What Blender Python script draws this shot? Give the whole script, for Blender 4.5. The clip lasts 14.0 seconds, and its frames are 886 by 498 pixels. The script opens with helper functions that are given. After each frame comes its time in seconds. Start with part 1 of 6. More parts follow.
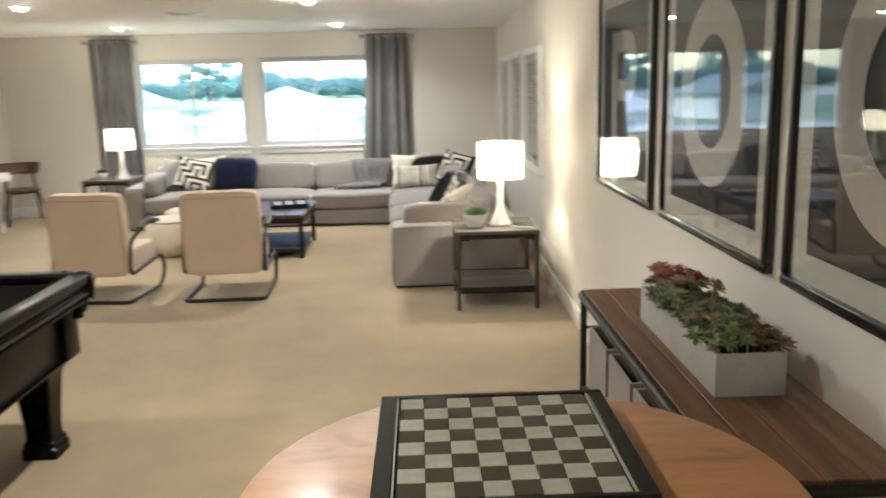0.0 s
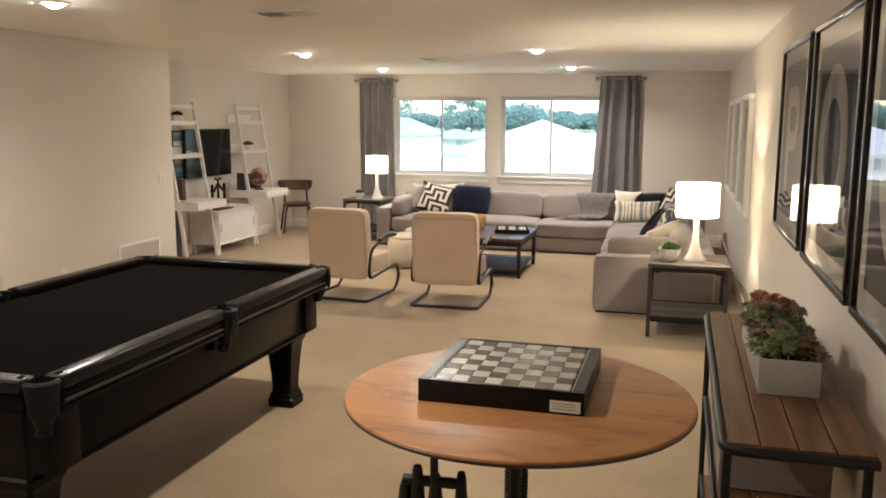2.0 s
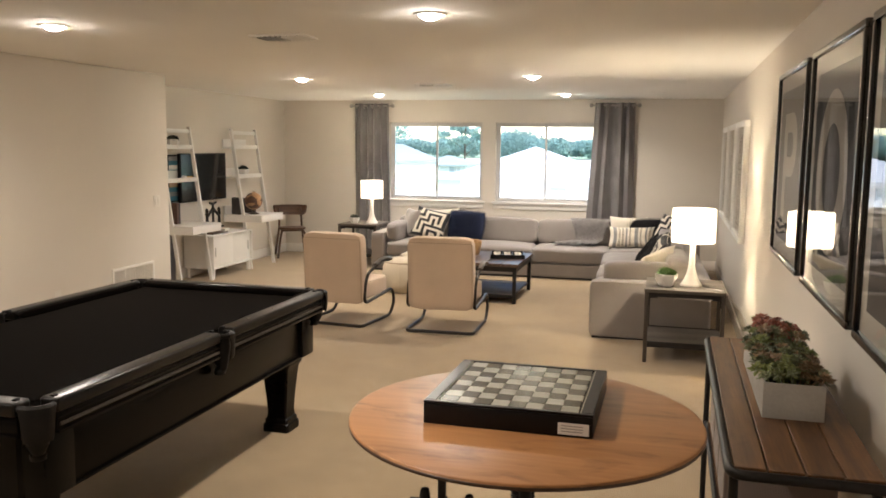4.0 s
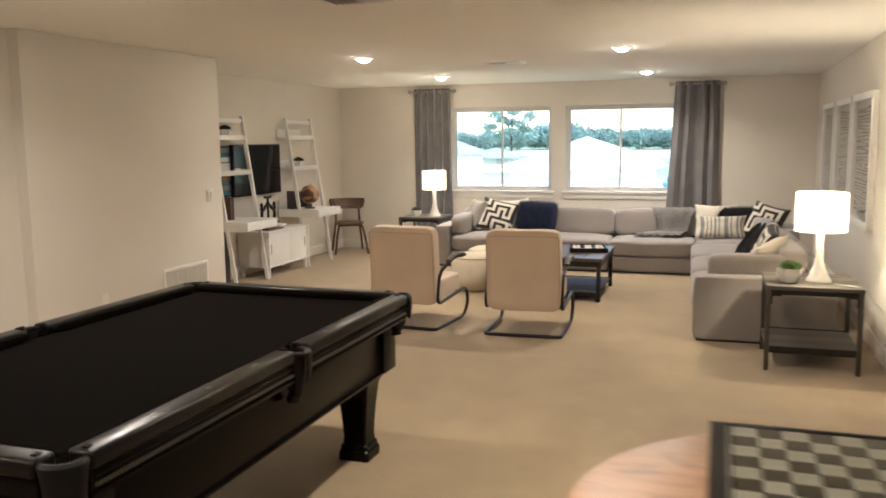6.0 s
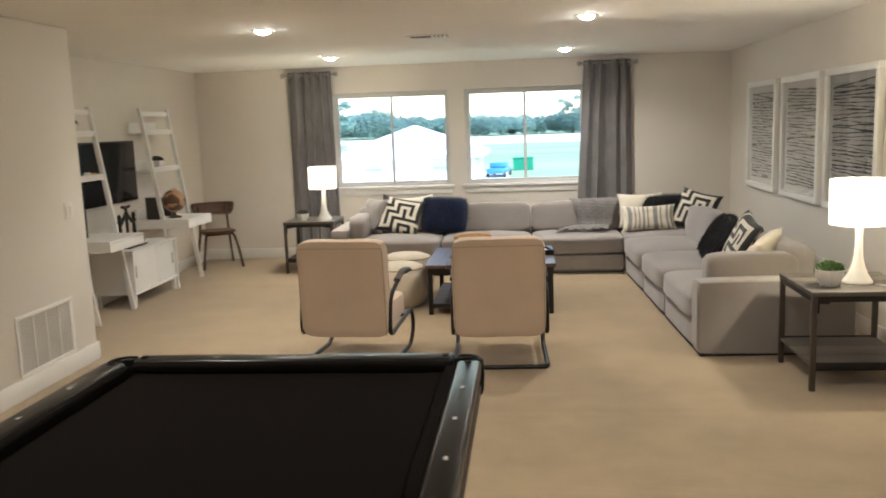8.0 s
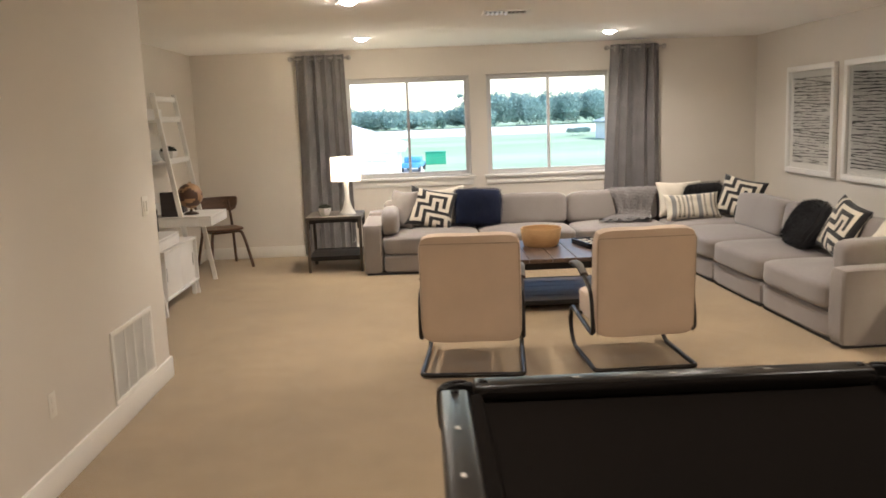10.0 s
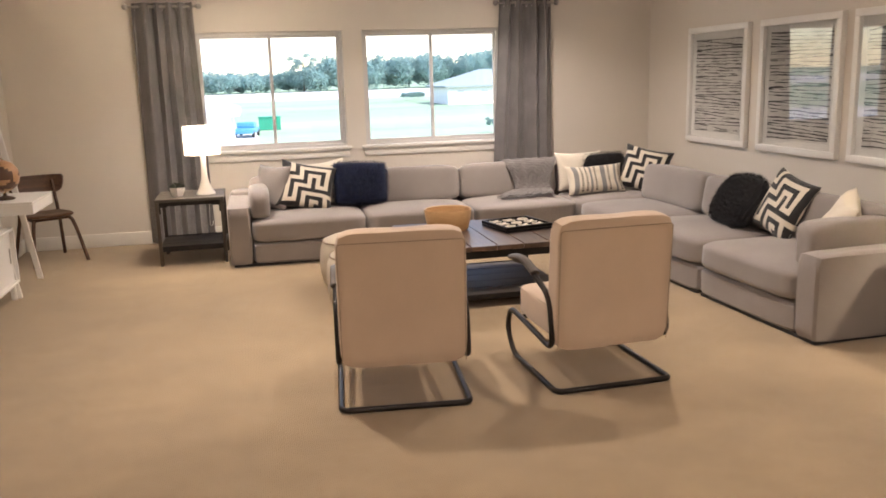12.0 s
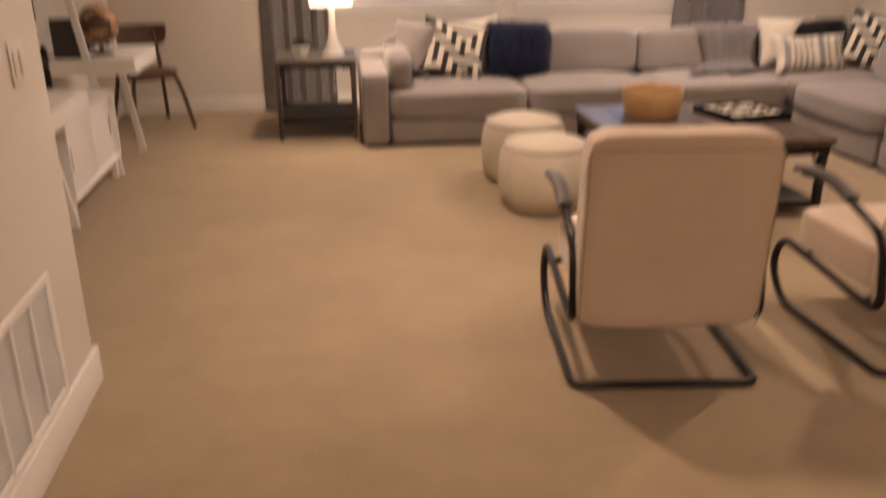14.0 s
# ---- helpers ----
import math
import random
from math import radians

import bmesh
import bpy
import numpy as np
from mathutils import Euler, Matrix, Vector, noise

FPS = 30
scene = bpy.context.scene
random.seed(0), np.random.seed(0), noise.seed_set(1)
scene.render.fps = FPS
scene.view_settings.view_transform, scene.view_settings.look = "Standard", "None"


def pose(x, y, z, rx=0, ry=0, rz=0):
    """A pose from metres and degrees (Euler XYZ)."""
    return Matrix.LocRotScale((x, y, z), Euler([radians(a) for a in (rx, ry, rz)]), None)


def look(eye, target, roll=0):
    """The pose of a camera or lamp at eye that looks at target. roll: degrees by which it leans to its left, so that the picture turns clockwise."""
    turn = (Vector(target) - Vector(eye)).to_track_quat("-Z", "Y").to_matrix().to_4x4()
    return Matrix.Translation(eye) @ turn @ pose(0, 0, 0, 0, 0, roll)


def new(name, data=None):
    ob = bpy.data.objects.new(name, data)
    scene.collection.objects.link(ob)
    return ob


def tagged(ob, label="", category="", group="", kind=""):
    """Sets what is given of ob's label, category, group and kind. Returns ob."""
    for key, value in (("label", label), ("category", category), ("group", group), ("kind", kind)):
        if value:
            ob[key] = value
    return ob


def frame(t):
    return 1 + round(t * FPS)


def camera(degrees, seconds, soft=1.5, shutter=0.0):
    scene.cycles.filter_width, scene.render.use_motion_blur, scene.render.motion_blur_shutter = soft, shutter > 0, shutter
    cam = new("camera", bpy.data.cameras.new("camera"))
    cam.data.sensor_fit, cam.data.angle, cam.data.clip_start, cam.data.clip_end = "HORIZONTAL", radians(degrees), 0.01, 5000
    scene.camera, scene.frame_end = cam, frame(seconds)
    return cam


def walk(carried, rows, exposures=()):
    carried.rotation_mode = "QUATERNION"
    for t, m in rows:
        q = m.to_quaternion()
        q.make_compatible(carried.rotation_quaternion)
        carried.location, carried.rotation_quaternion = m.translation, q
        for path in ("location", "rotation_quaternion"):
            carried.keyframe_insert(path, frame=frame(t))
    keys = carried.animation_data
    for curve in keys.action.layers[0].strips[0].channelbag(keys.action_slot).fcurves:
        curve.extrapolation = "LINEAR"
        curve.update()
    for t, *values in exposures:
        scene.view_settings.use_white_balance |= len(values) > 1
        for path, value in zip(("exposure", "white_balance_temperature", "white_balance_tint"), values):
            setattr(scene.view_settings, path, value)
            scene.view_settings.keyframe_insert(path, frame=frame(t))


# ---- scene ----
cam = camera(55.8, 14.0, soft=1.7, shutter=0.5)
PATH = [
    (0, (-1.079, -0.328, 1.705), (-1.032, 1.633, 1.316), -1.4),
    (0.5, (-0.907, -0.51, 1.712), (-1.154, 1.446, 1.371), 0.2),
    (1, (-0.704, -0.73, 1.703), (-1.17, 1.19, 1.393), 0.7),
    (1.5, (-0.65, -0.961, 1.737), (-1.171, 0.944, 1.424), 0.3),
    (2, (-0.617, -1.075, 1.761), (-1.154, 0.827, 1.454), 0.3),
    (2.5, (-0.614, -1.104, 1.76), (-1.147, 0.805, 1.49), 0.5),
    (3, (-0.625, -1.103, 1.754), (-1.15, 0.812, 1.511), 0.8),
    (5.5, (-0.854, -0.659, 1.688), (-1.411, 1.245, 1.434), -0.8),
    (6, (-1.15, -0.387, 1.653), (-1.778, 1.494, 1.393), -0.6),
    (6.5, (-1.543, -0.144, 1.691), (-2.135, 1.746, 1.414), -0.6),
    (7, (-1.853, 0.229, 1.682), (-2.452, 2.118, 1.418), -1.1),
    (7.5, (-2.132, 0.498, 1.656), (-2.549, 2.435, 1.384), -0.8),
    (8, (-2.501, 0.783, 1.664), (-2.703, 2.752, 1.371), -2.0),
    (9.25, (-3.55, 0.94, 1.64), (-3.56, 2.92, 1.33), -2.4),
    (10.5, (-4.236, 1.596, 1.606), (-4.147, 3.568, 1.284), -2.8),
    (11, (-4.274, 1.854, 1.59), (-4.094, 3.814, 1.236), -3.6),
    (11.5, (-4.298, 2.186, 1.616), (-3.958, 4.118, 1.224), -2.3),
    (12, (-4.437, 2.505, 1.617), (-4.014, 4.417, 1.21), -1.7),
    (12.5, (-4.595, 2.788, 1.652), (-4.141, 4.696, 1.259), -2.5),
    (13, (-4.634, 3.181, 1.621), (-4.261, 5.112, 1.256), -1.8),
    (13.5, (-4.719, 3.521, 1.574), (-4.469, 5.472, 1.214), -0.4),
    (14, (-4.855, 3.918, 1.497), (-4.632, 5.773, 0.783), -0.4),
]
walk(cam, [(t, look(eye, target, roll)) for t, eye, target, roll in PATH],
     [(0, 2.01, 5490, 2), (0.5, 1.71, 5740, 3), (1.5, 1.71, 6190, 10), (3, 1.91, 6290, 11), (5.5, 1.69, 6240, 10), (7, 2.01, 6040, 8), (7.5, 1.91, 5940, 8), (8, 1.61, 5890, 6), (10.5, 1.59, 6290, 13), (11, 1.67, 6240, 13), (12, 1.74, 6490, 19), (12.5, 1.71, 6590, 22), (13, 1.44, 6690, 23), (13.5, 1.31, 6790, 25), (14, 1.34, 7640, 31)])

# ---------- world, sun, lamps ----------
world = bpy.data.worlds.new("overcast_sky")
scene.world = world
world.use_nodes = True
wn = world.node_tree
sky = wn.nodes.new("ShaderNodeTexSky")
sky.sky_type, sky.sun_disc = "NISHITA", False
sky.sun_elevation, sky.sun_rotation = radians(48), radians(132)
sky.dust_density, sky.air_density, sky.ozone_density = 0.3, 1.2, 1.8
wn.links.new(sky.outputs[0], wn.nodes["Background"].inputs[0])
wn.nodes["Background"].inputs[1].default_value = 0.15

sun = bpy.data.lights.new("sun", "SUN")
sun.energy, sun.angle, sun.color = 3.2, radians(12), (1.0, 0.96, 0.9)
sun_ob = new("sun", sun)
sun_ob.matrix_world = look((0, 0, 0), (-0.5, 0.45, -0.74))

WARM = (1.0, 0.885, 0.755)
DOWNLIGHTS = [(-4.28, 0.3), (-1.93, 0.3), (-4.28, 3.28), (-1.93, 3.31), (-4.52, 7.31), (-2.03, 7.3), (-4.62, 10.02), (-2.06, 10.18)]
DOWN_W = 6.6
BEAMS = [(1.05, 150), (0.6, 150), (1.0, 150), (1.05, 150), (0.85, 120), (0.72, 145), (0.8, 125), (1.5, 150)]
for (dx, dy), (power, beam) in zip(DOWNLIGHTS, BEAMS):
    lamp = bpy.data.lights.new("downlight_beam", "AREA")
    lamp.shape, lamp.size, lamp.energy, lamp.color, lamp.spread = "DISK", 0.1, DOWN_W * power, WARM, radians(beam)
    new("downlight_beam", lamp).location = (dx, dy, 2.40)
for bx_, by_, bz_, watts in ((-0.47, 6.12, 1.12, 11.5), (-4.90, 10.5, 1.12, 7.0)):
    lamp = bpy.data.lights.new("lamp_bulb", "POINT")
    lamp.energy, lamp.color, lamp.shadow_soft_size = watts, (1.0, 0.84, 0.60), 0.035
    new("lamp_bulb", lamp).location = (bx_, by_, bz_)

# ---------- materials ----------
def mat(name, col, rough=0.6, metal=0.0, var=0.12, scale=6.0, bump=0.0, bscale=60.0, sheen=0.0, coat=0.0, col2=None, stretch=(1, 1, 1)):
    """A surface with variation at two scales and fine relief."""
    m = bpy.data.materials.new(name)
    m.use_nodes = True
    nt = m.node_tree
    N, L = nt.nodes, nt.links
    b = N["Principled BSDF"]
    b.inputs["Roughness"].default_value, b.inputs["Metallic"].default_value = rough, metal
    b.inputs["Sheen Weight"].default_value, b.inputs["Coat Weight"].default_value = sheen, coat
    tc, mp = N.new("ShaderNodeTexCoord"), N.new("ShaderNodeMapping")
    mp.inputs["Scale"].default_value = stretch
    L.new(tc.outputs["Object"], mp.inputs["Vector"])
    n1, n2 = N.new("ShaderNodeTexNoise"), N.new("ShaderNodeTexNoise")
    n1.inputs["Scale"].default_value, n1.inputs["Detail"].default_value = scale, 4
    n2.inputs["Scale"].default_value, n2.inputs["Detail"].default_value = bscale, 3
    L.new(mp.outputs[0], n1.inputs["Vector"])
    L.new(mp.outputs[0], n2.inputs["Vector"])
    mx = N.new("ShaderNodeMath")
    mx.operation = "MULTIPLY_ADD"
    mx.inputs[1].default_value = 0.35
    L.new(n2.outputs[0], mx.inputs[0])
    sc = N.new("ShaderNodeMath")
    sc.operation = "MULTIPLY"
    sc.inputs[1].default_value = 0.65
    L.new(n1.outputs[0], sc.inputs[0])
    L.new(sc.outputs[0], mx.inputs[2])
    ramp = N.new("ShaderNodeValToRGB")
    lo = col2 or tuple(c * (1 - var) for c in col)
    hi = col if col2 else tuple(min(1, c * (1 + var)) for c in col)
    ramp.color_ramp.elements[0].position, ramp.color_ramp.elements[1].position = 0.3, 0.7
    ramp.color_ramp.elements[0].color, ramp.color_ramp.elements[1].color = (*lo, 1), (*hi, 1)
    L.new(mx.outputs[0], ramp.inputs[0])
    L.new(ramp.outputs[0], b.inputs["Base Color"])
    if bump:
        bp = N.new("ShaderNodeBump")
        bp.inputs["Strength"].default_value, bp.inputs["Distance"].default_value = min(1, bump), 0.004
        L.new(n2.outputs[0], bp.inputs["Height"])
        L.new(bp.outputs[0], b.inputs["Normal"])
    return m


def glass_mat(name, tint=(1, 1, 1), ior=1.52):
    m = bpy.data.materials.new(name)
    m.use_nodes = True
    N, L = m.node_tree.nodes, m.node_tree.links
    N.remove(N["Principled BSDF"])
    tr, gl, fr, mix = (N.new("ShaderNode" + k) for k in ("BsdfTransparent", "BsdfGlossy", "Fresnel", "MixShader"))
    tr.inputs[0].default_value = (*tint, 1)
    gl.inputs["Roughness"].default_value = 0.0
    fr.inputs[0].default_value = ior
    L.new(fr.outputs[0], mix.inputs[0])
    L.new(tr.outputs[0], mix.inputs[1])
    L.new(gl.outputs[0], mix.inputs[2])
    L.new(mix.outputs[0], N["Material Output"].inputs[0])
    return m


def glow_mat(name, col, strength):
    m = bpy.data.materials.new(name)
    m.use_nodes = True
    b = m.node_tree.nodes["Principled BSDF"]
    b.inputs["Emission Color"].default_value, b.inputs["Emission Strength"].default_value = (*col, 1), strength
    return m


def shade_mat(name):
    """Thin white lampshade cloth that lets the bulb shine through."""
    m = bpy.data.materials.new(name)
    m.use_nodes = True
    N, L = m.node_tree.nodes, m.node_tree.links
    N.remove(N["Principled BSDF"])
    df, tl, mix, nz, rp = (N.new("ShaderNode" + k) for k in ("BsdfDiffuse", "BsdfTranslucent", "MixShader", "TexNoise", "ValToRGB"))
    nz.inputs["Scale"].default_value = 140
    rp.color_ramp.elements[0].color, rp.color_ramp.elements[1].color = (0.82, 0.8, 0.76, 1), (0.92, 0.9, 0.86, 1)
    L.new(nz.outputs[0], rp.inputs[0])
    L.new(rp.outputs[0], df.inputs[0])
    L.new(rp.outputs[0], tl.inputs[0])
    mix.inputs[0].default_value = 0.6
    L.new(df.outputs[0], mix.inputs[1])
    L.new(tl.outputs[0], mix.inputs[2])
    L.new(mix.outputs[0], N["Material Output"].inputs[0])
    return m


def wood_mat(name, light, dark, along="y", rough=0.4, ring=9.0, coat=0.0, bump=0.25, knots=0.0):
    """Wood with long grain streaks along one axis, and a slower change from board to board."""
    m = bpy.data.materials.new(name)
    m.use_nodes = True
    N, L = m.node_tree.nodes, m.node_tree.links
    b = N["Principled BSDF"]
    b.inputs["Roughness"].default_value, b.inputs["Coat Weight"].default_value = rough, coat
    tc, mp = N.new("ShaderNodeTexCoord"), N.new("ShaderNodeMapping")
    s = {"x": (0.5, ring, ring), "y": (ring, 0.5, ring), "z": (ring, ring, 0.5)}[along]
    mp.inputs["Scale"].default_value = s
    oi, ad = N.new("ShaderNodeObjectInfo"), N.new("ShaderNodeVectorMath")
    ad.operation = "ADD"
    ms = N.new("ShaderNodeMath")
    ms.operation = "MULTIPLY"
    ms.inputs[1].default_value = 9.0
    L.new(oi.outputs["Random"], ms.inputs[0])
    L.new(tc.outputs["Object"], ad.inputs[0])
    L.new(ms.outputs[0], ad.inputs[1])
    L.new(ad.outputs[0], mp.inputs["Vector"])
    n1, n2 = N.new("ShaderNodeTexNoise"), N.new("ShaderNodeTexNoise")
    n1.inputs["Scale"].default_value, n1.inputs["Detail"].default_value, n1.inputs["Distortion"].default_value = 1.6, 8, 0.8
    n2.inputs["Scale"].default_value, n2.inputs["Detail"].default_value = 14, 4
    L.new(mp.outputs[0], n1.inputs["Vector"])
    L.new(mp.outputs[0], n2.inputs["Vector"])
    mx = N.new("ShaderNodeMath")
    mx.operation = "MULTIPLY_ADD"
    mx.inputs[1].default_value = 0.3
    sc = N.new("ShaderNodeMath")
    sc.operation = "MULTIPLY"
    sc.inputs[1].default_value = 0.7
    L.new(n1.outputs[0], sc.inputs[0])
    L.new(n2.outputs[0], mx.inputs[0])
    L.new(sc.outputs[0], mx.inputs[2])
    rp = N.new("ShaderNodeValToRGB")
    rp.color_ramp.elements[0].position, rp.color_ramp.elements[1].position = 0.34, 0.62
    rp.color_ramp.elements[0].color, rp.color_ramp.elements[1].color = (*dark, 1), (*light, 1)
    L.new(mx.outputs[0], rp.inputs[0])
    b.inputs["Coat Roughness"].default_value = 0.16
    hue, vr = N.new("ShaderNodeHueSaturation"), N.new("ShaderNodeMapRange")
    vr.inputs["To Min"].default_value, vr.inputs["To Max"].default_value = 0.8, 1.2
    L.new(oi.outputs["Random"], vr.inputs["Value"])
    L.new(vr.outputs[0], hue.inputs["Value"])
    L.new(rp.outputs[0], hue.inputs["Color"])
    out = hue.outputs[0]
    if knots:
        # darker burls and slow cloudy figure
        km, kn, kr, mk = N.new("ShaderNodeMapping"), N.new("ShaderNodeTexNoise"), N.new("ShaderNodeValToRGB"), N.new("ShaderNodeMix")
        km.inputs["Scale"].default_value = (5, 13, 9) if along == "x" else (13, 5, 9)
        kn.inputs["Scale"].default_value, kn.inputs["Detail"].default_value, kn.inputs["Distortion"].default_value = 1.0, 3, 1.2
        kr.color_ramp.elements[0].position, kr.color_ramp.elements[1].position = 0.54, 0.78
        kr.color_ramp.elements[0].color, kr.color_ramp.elements[1].color = (1, 1, 1, 1), (1 - knots, 1 - knots * 1.15, 1 - knots * 1.25, 1)
        L.new(ad.outputs[0], km.inputs["Vector"])
        L.new(km.outputs[0], kn.inputs["Vector"])
        L.new(kn.outputs[0], kr.inputs[0])
        mk.data_type, mk.blend_type = "RGBA", "MULTIPLY"
        mk.inputs[0].default_value = 1.0
        L.new(out, mk.inputs[6])
        L.new(kr.outputs[0], mk.inputs[7])
        out = mk.outputs[2]
    L.new(out, b.inputs["Base Color"])
    bp = N.new("ShaderNodeBump")
    bp.inputs["Strength"].default_value, bp.inputs["Distance"].default_value = bump, 0.002
    L.new(mx.outputs[0], bp.inputs["Height"])
    L.new(bp.outputs[0], b.inputs["Normal"])
    return m


def weave_mat(name, col, pitch=0.006, rough=0.9, var=0.1, depth=0.5, sheen=0.2, patch=1.3):
    """Woven or looped cloth: crossed fine ribs with soft patches over them."""
    m = mat(name, col, rough, 0, var, patch, 0, 300.0, sheen)
    N, L = m.node_tree.nodes, m.node_tree.links
    b, tc = N["Principled BSDF"], N["Texture Coordinate"]
    prev = None
    for axis in ("X", "Y", "Z"):
        wv = N.new("ShaderNodeTexWave")
        wv.bands_direction, wv.inputs["Scale"].default_value, wv.inputs["Distortion"].default_value = axis, 0.314 / pitch, 0.6
        L.new(tc.outputs["Object"], wv.inputs["Vector"])
        if prev:
            ad = N.new("ShaderNodeMath")
            L.new(prev, ad.inputs[0])
            L.new(wv.outputs["Fac"], ad.inputs[1])
            prev = ad.outputs[0]
        else:
            prev = wv.outputs["Fac"]
    bp = N.new("ShaderNodeBump")
    bp.inputs["Strength"].default_value, bp.inputs["Distance"].default_value = depth, pitch * 0.3
    L.new(prev, bp.inputs["Height"])
    L.new(bp.outputs[0], b.inputs["Normal"])
    return m


M = {}
M["carpet"] = weave_mat("carpet", (0.32, 0.231, 0.13), 0.009, 0.95, 0.21, 0.4, 0.3, 2.4)
for node in M["carpet"].node_tree.nodes:
    if node.bl_idname == "ShaderNodeTexNoise" and node.inputs["Scale"].default_value < 5:
        node.inputs["Detail"].default_value, node.inputs["Roughness"].default_value = 9, 0.7
M["wall"] = mat("wall_paint", (0.69, 0.637, 0.568), 0.75, 0, 0.025, 1.2, 0.25, 220)
M["ceiling"] = mat("ceiling_paint", (0.90, 0.885, 0.86), 0.9, 0, 0.02, 1.0, 0.45, 160)
M["trim"] = mat("trim_paint", (0.80, 0.77, 0.72), 0.4, 0, 0.03, 3, 0.08, 80)
M["white"] = mat("white_lacquer", (0.80, 0.78, 0.75), 0.35, 0, 0.03, 4, 0.05, 90)
M["vinyl"] = mat("window_vinyl", (0.62, 0.60, 0.58), 0.35, 0, 0.04, 4, 0.05, 90)
M["glass"] = glass_mat("clear_glass")
M["picture_glass"] = glass_mat("picture_glass", ior=2.0)
M["curtain"] = weave_mat("curtain_linen", (0.168, 0.156, 0.156), 0.004, 0.85, 0.22, 0.5, 0.3, 5)
M["steel"] = mat("brushed_steel", (0.42, 0.40, 0.38), 0.32, 1.0, 0.1, 20, 0.05, 200)
M["sofa"] = weave_mat("sofa_cloth", (0.262, 0.232, 0.218), 0.0032, 0.9, 0.12, 0.25, 0.3, 3)
M["gap"] = mat("dark_plinth", (0.03, 0.028, 0.027), 0.8)
M["cream"] = weave_mat("cream_upholstery", (0.575, 0.44, 0.325), 0.0032, 0.9, 0.09, 0.22, 0.3, 3)
M["piping"] = mat("seam_cord", (0.33, 0.26, 0.19), 0.8, 0, 0.1, 30)
M["pouf"] = weave_mat("pouf_canvas", (0.60, 0.52, 0.40), 0.006, 0.9, 0.1, 0.5, 0.2, 4)
M["tube"] = mat("gunmetal_tube", (0.038, 0.034, 0.032), 0.34, 0.85, 0.2, 12, 0.1, 150)
M["iron"] = mat("black_iron", (0.022, 0.02, 0.019), 0.45, 0.6, 0.3, 15, 0.25, 120)
M["armpad"] = wood_mat("arm_rest_wood", (0.09, 0.07, 0.055), (0.035, 0.028, 0.022), "y", 0.5)
M["lacquer"] = mat("black_lacquer_wood", (0.0042, 0.0032, 0.0026), 0.24, 0, 0.35, 5, 0.06, 70)
M["lacquer"].node_tree.nodes["Principled BSDF"].inputs["Specular IOR Level"].default_value = 0.11
M["railtop"] = wood_mat("dark_rail_wood", (0.008, 0.0062, 0.005), (0.004, 0.0034, 0.003), "y", 0.3, 14, 0.03, 0.1)
M["felt"] = mat("black_felt", (0.0044, 0.0033, 0.0026), 1.0, 0, 0.15, 40, 0.2, 500)
M["felt"].node_tree.nodes["Principled BSDF"].inputs["Specular IOR Level"].default_value = 0.05
M["leather"] = mat("black_leather", (0.006, 0.005, 0.0045), 0.5, 0, 0.3, 25, 0.5, 160)
for key, level in (("leather", 0.2), ("railtop", 0.24), ("felt", 0.03)):
    M[key].node_tree.nodes["Principled BSDF"].inputs["Specular IOR Level"].default_value = level
M["pearl"] = mat("pearl_inlay", (0.34, 0.32, 0.29), 0.25)
M["rope"] = mat("carved_rope_wood", (0.03, 0.022, 0.016), 0.3, 0, 0.3, 20)
M["brass"] = mat("polished_brass", (0.70, 0.47, 0.17), 0.25, 1.0, 0.15, 20)
M["chrome"] = mat("chrome", (0.7, 0.69, 0.68), 0.12, 1.0, 0.03, 5)
M["oak"] = wood_mat("honey_oak_top", (0.345, 0.166, 0.066), (0.225, 0.098, 0.036), "x", 0.4, 5, 0.1, 0.12, 0.55)
M["oak_edge"] = mat("dark_table_edge", (0.07, 0.035, 0.018), 0.4, 0, 0.2, 10)
M["plank"] = wood_mat("walnut_plank", (0.185, 0.088, 0.032), (0.06, 0.026, 0.010), "y", 0.48, 10, 0.05, 0.3, 0.4)
M["greywood"] = wood_mat("weathered_grey_wood", (0.115, 0.097, 0.079), (0.055, 0.046, 0.038), "x", 0.5, 10, 0, 0.3)
M["legwood"] = wood_mat("smoked_leg_wood", (0.066, 0.050, 0.037), (0.030, 0.023, 0.018), "z", 0.5, 12)
M["darkwood"] = wood_mat("dark_brown_wood", (0.11, 0.066, 0.043), (0.045, 0.027, 0.018), "y", 0.38, 9, 0.06, 0.25)
M["walnut"] = wood_mat("walnut_chair_wood", (0.12, 0.06, 0.032), (0.05, 0.025, 0.015), "x", 0.4, 12)
M["ceramic"] = mat("white_ceramic", (0.82, 0.80, 0.77), 0.18, 0, 0.02, 6)
M["shade"] = shade_mat("lampshade_cloth")
M["grass_leaf"] = mat("moss_green_leaf", (0.07, 0.135, 0.025), 0.6, 0, 0.4, 30)
M["dark_leaf"] = mat("dark_plant_leaf", (0.03, 0.035, 0.02), 0.7, 0, 0.4, 30)
M["soil"] = mat("potting_soil", (0.035, 0.025, 0.018), 0.95, 0, 0.3, 50, 0.6, 200)
M["succ_green"] = mat("succulent_green", (0.135, 0.155, 0.072), 0.5, 0, 0.35, 25)
M["succ_sage"] = mat("succulent_sage", (0.17, 0.20, 0.13), 0.55, 0, 0.3, 25)
M["succ_lime"] = mat("succulent_lime", (0.19, 0.225, 0.072), 0.5, 0, 0.35, 25)
M["succ_red"] = mat("succulent_red", (0.32, 0.10, 0.065), 0.5, 0, 0.4, 25)
M["succ_tan"] = mat("succulent_tan", (0.25, 0.165, 0.09), 0.55, 0, 0.35, 25)
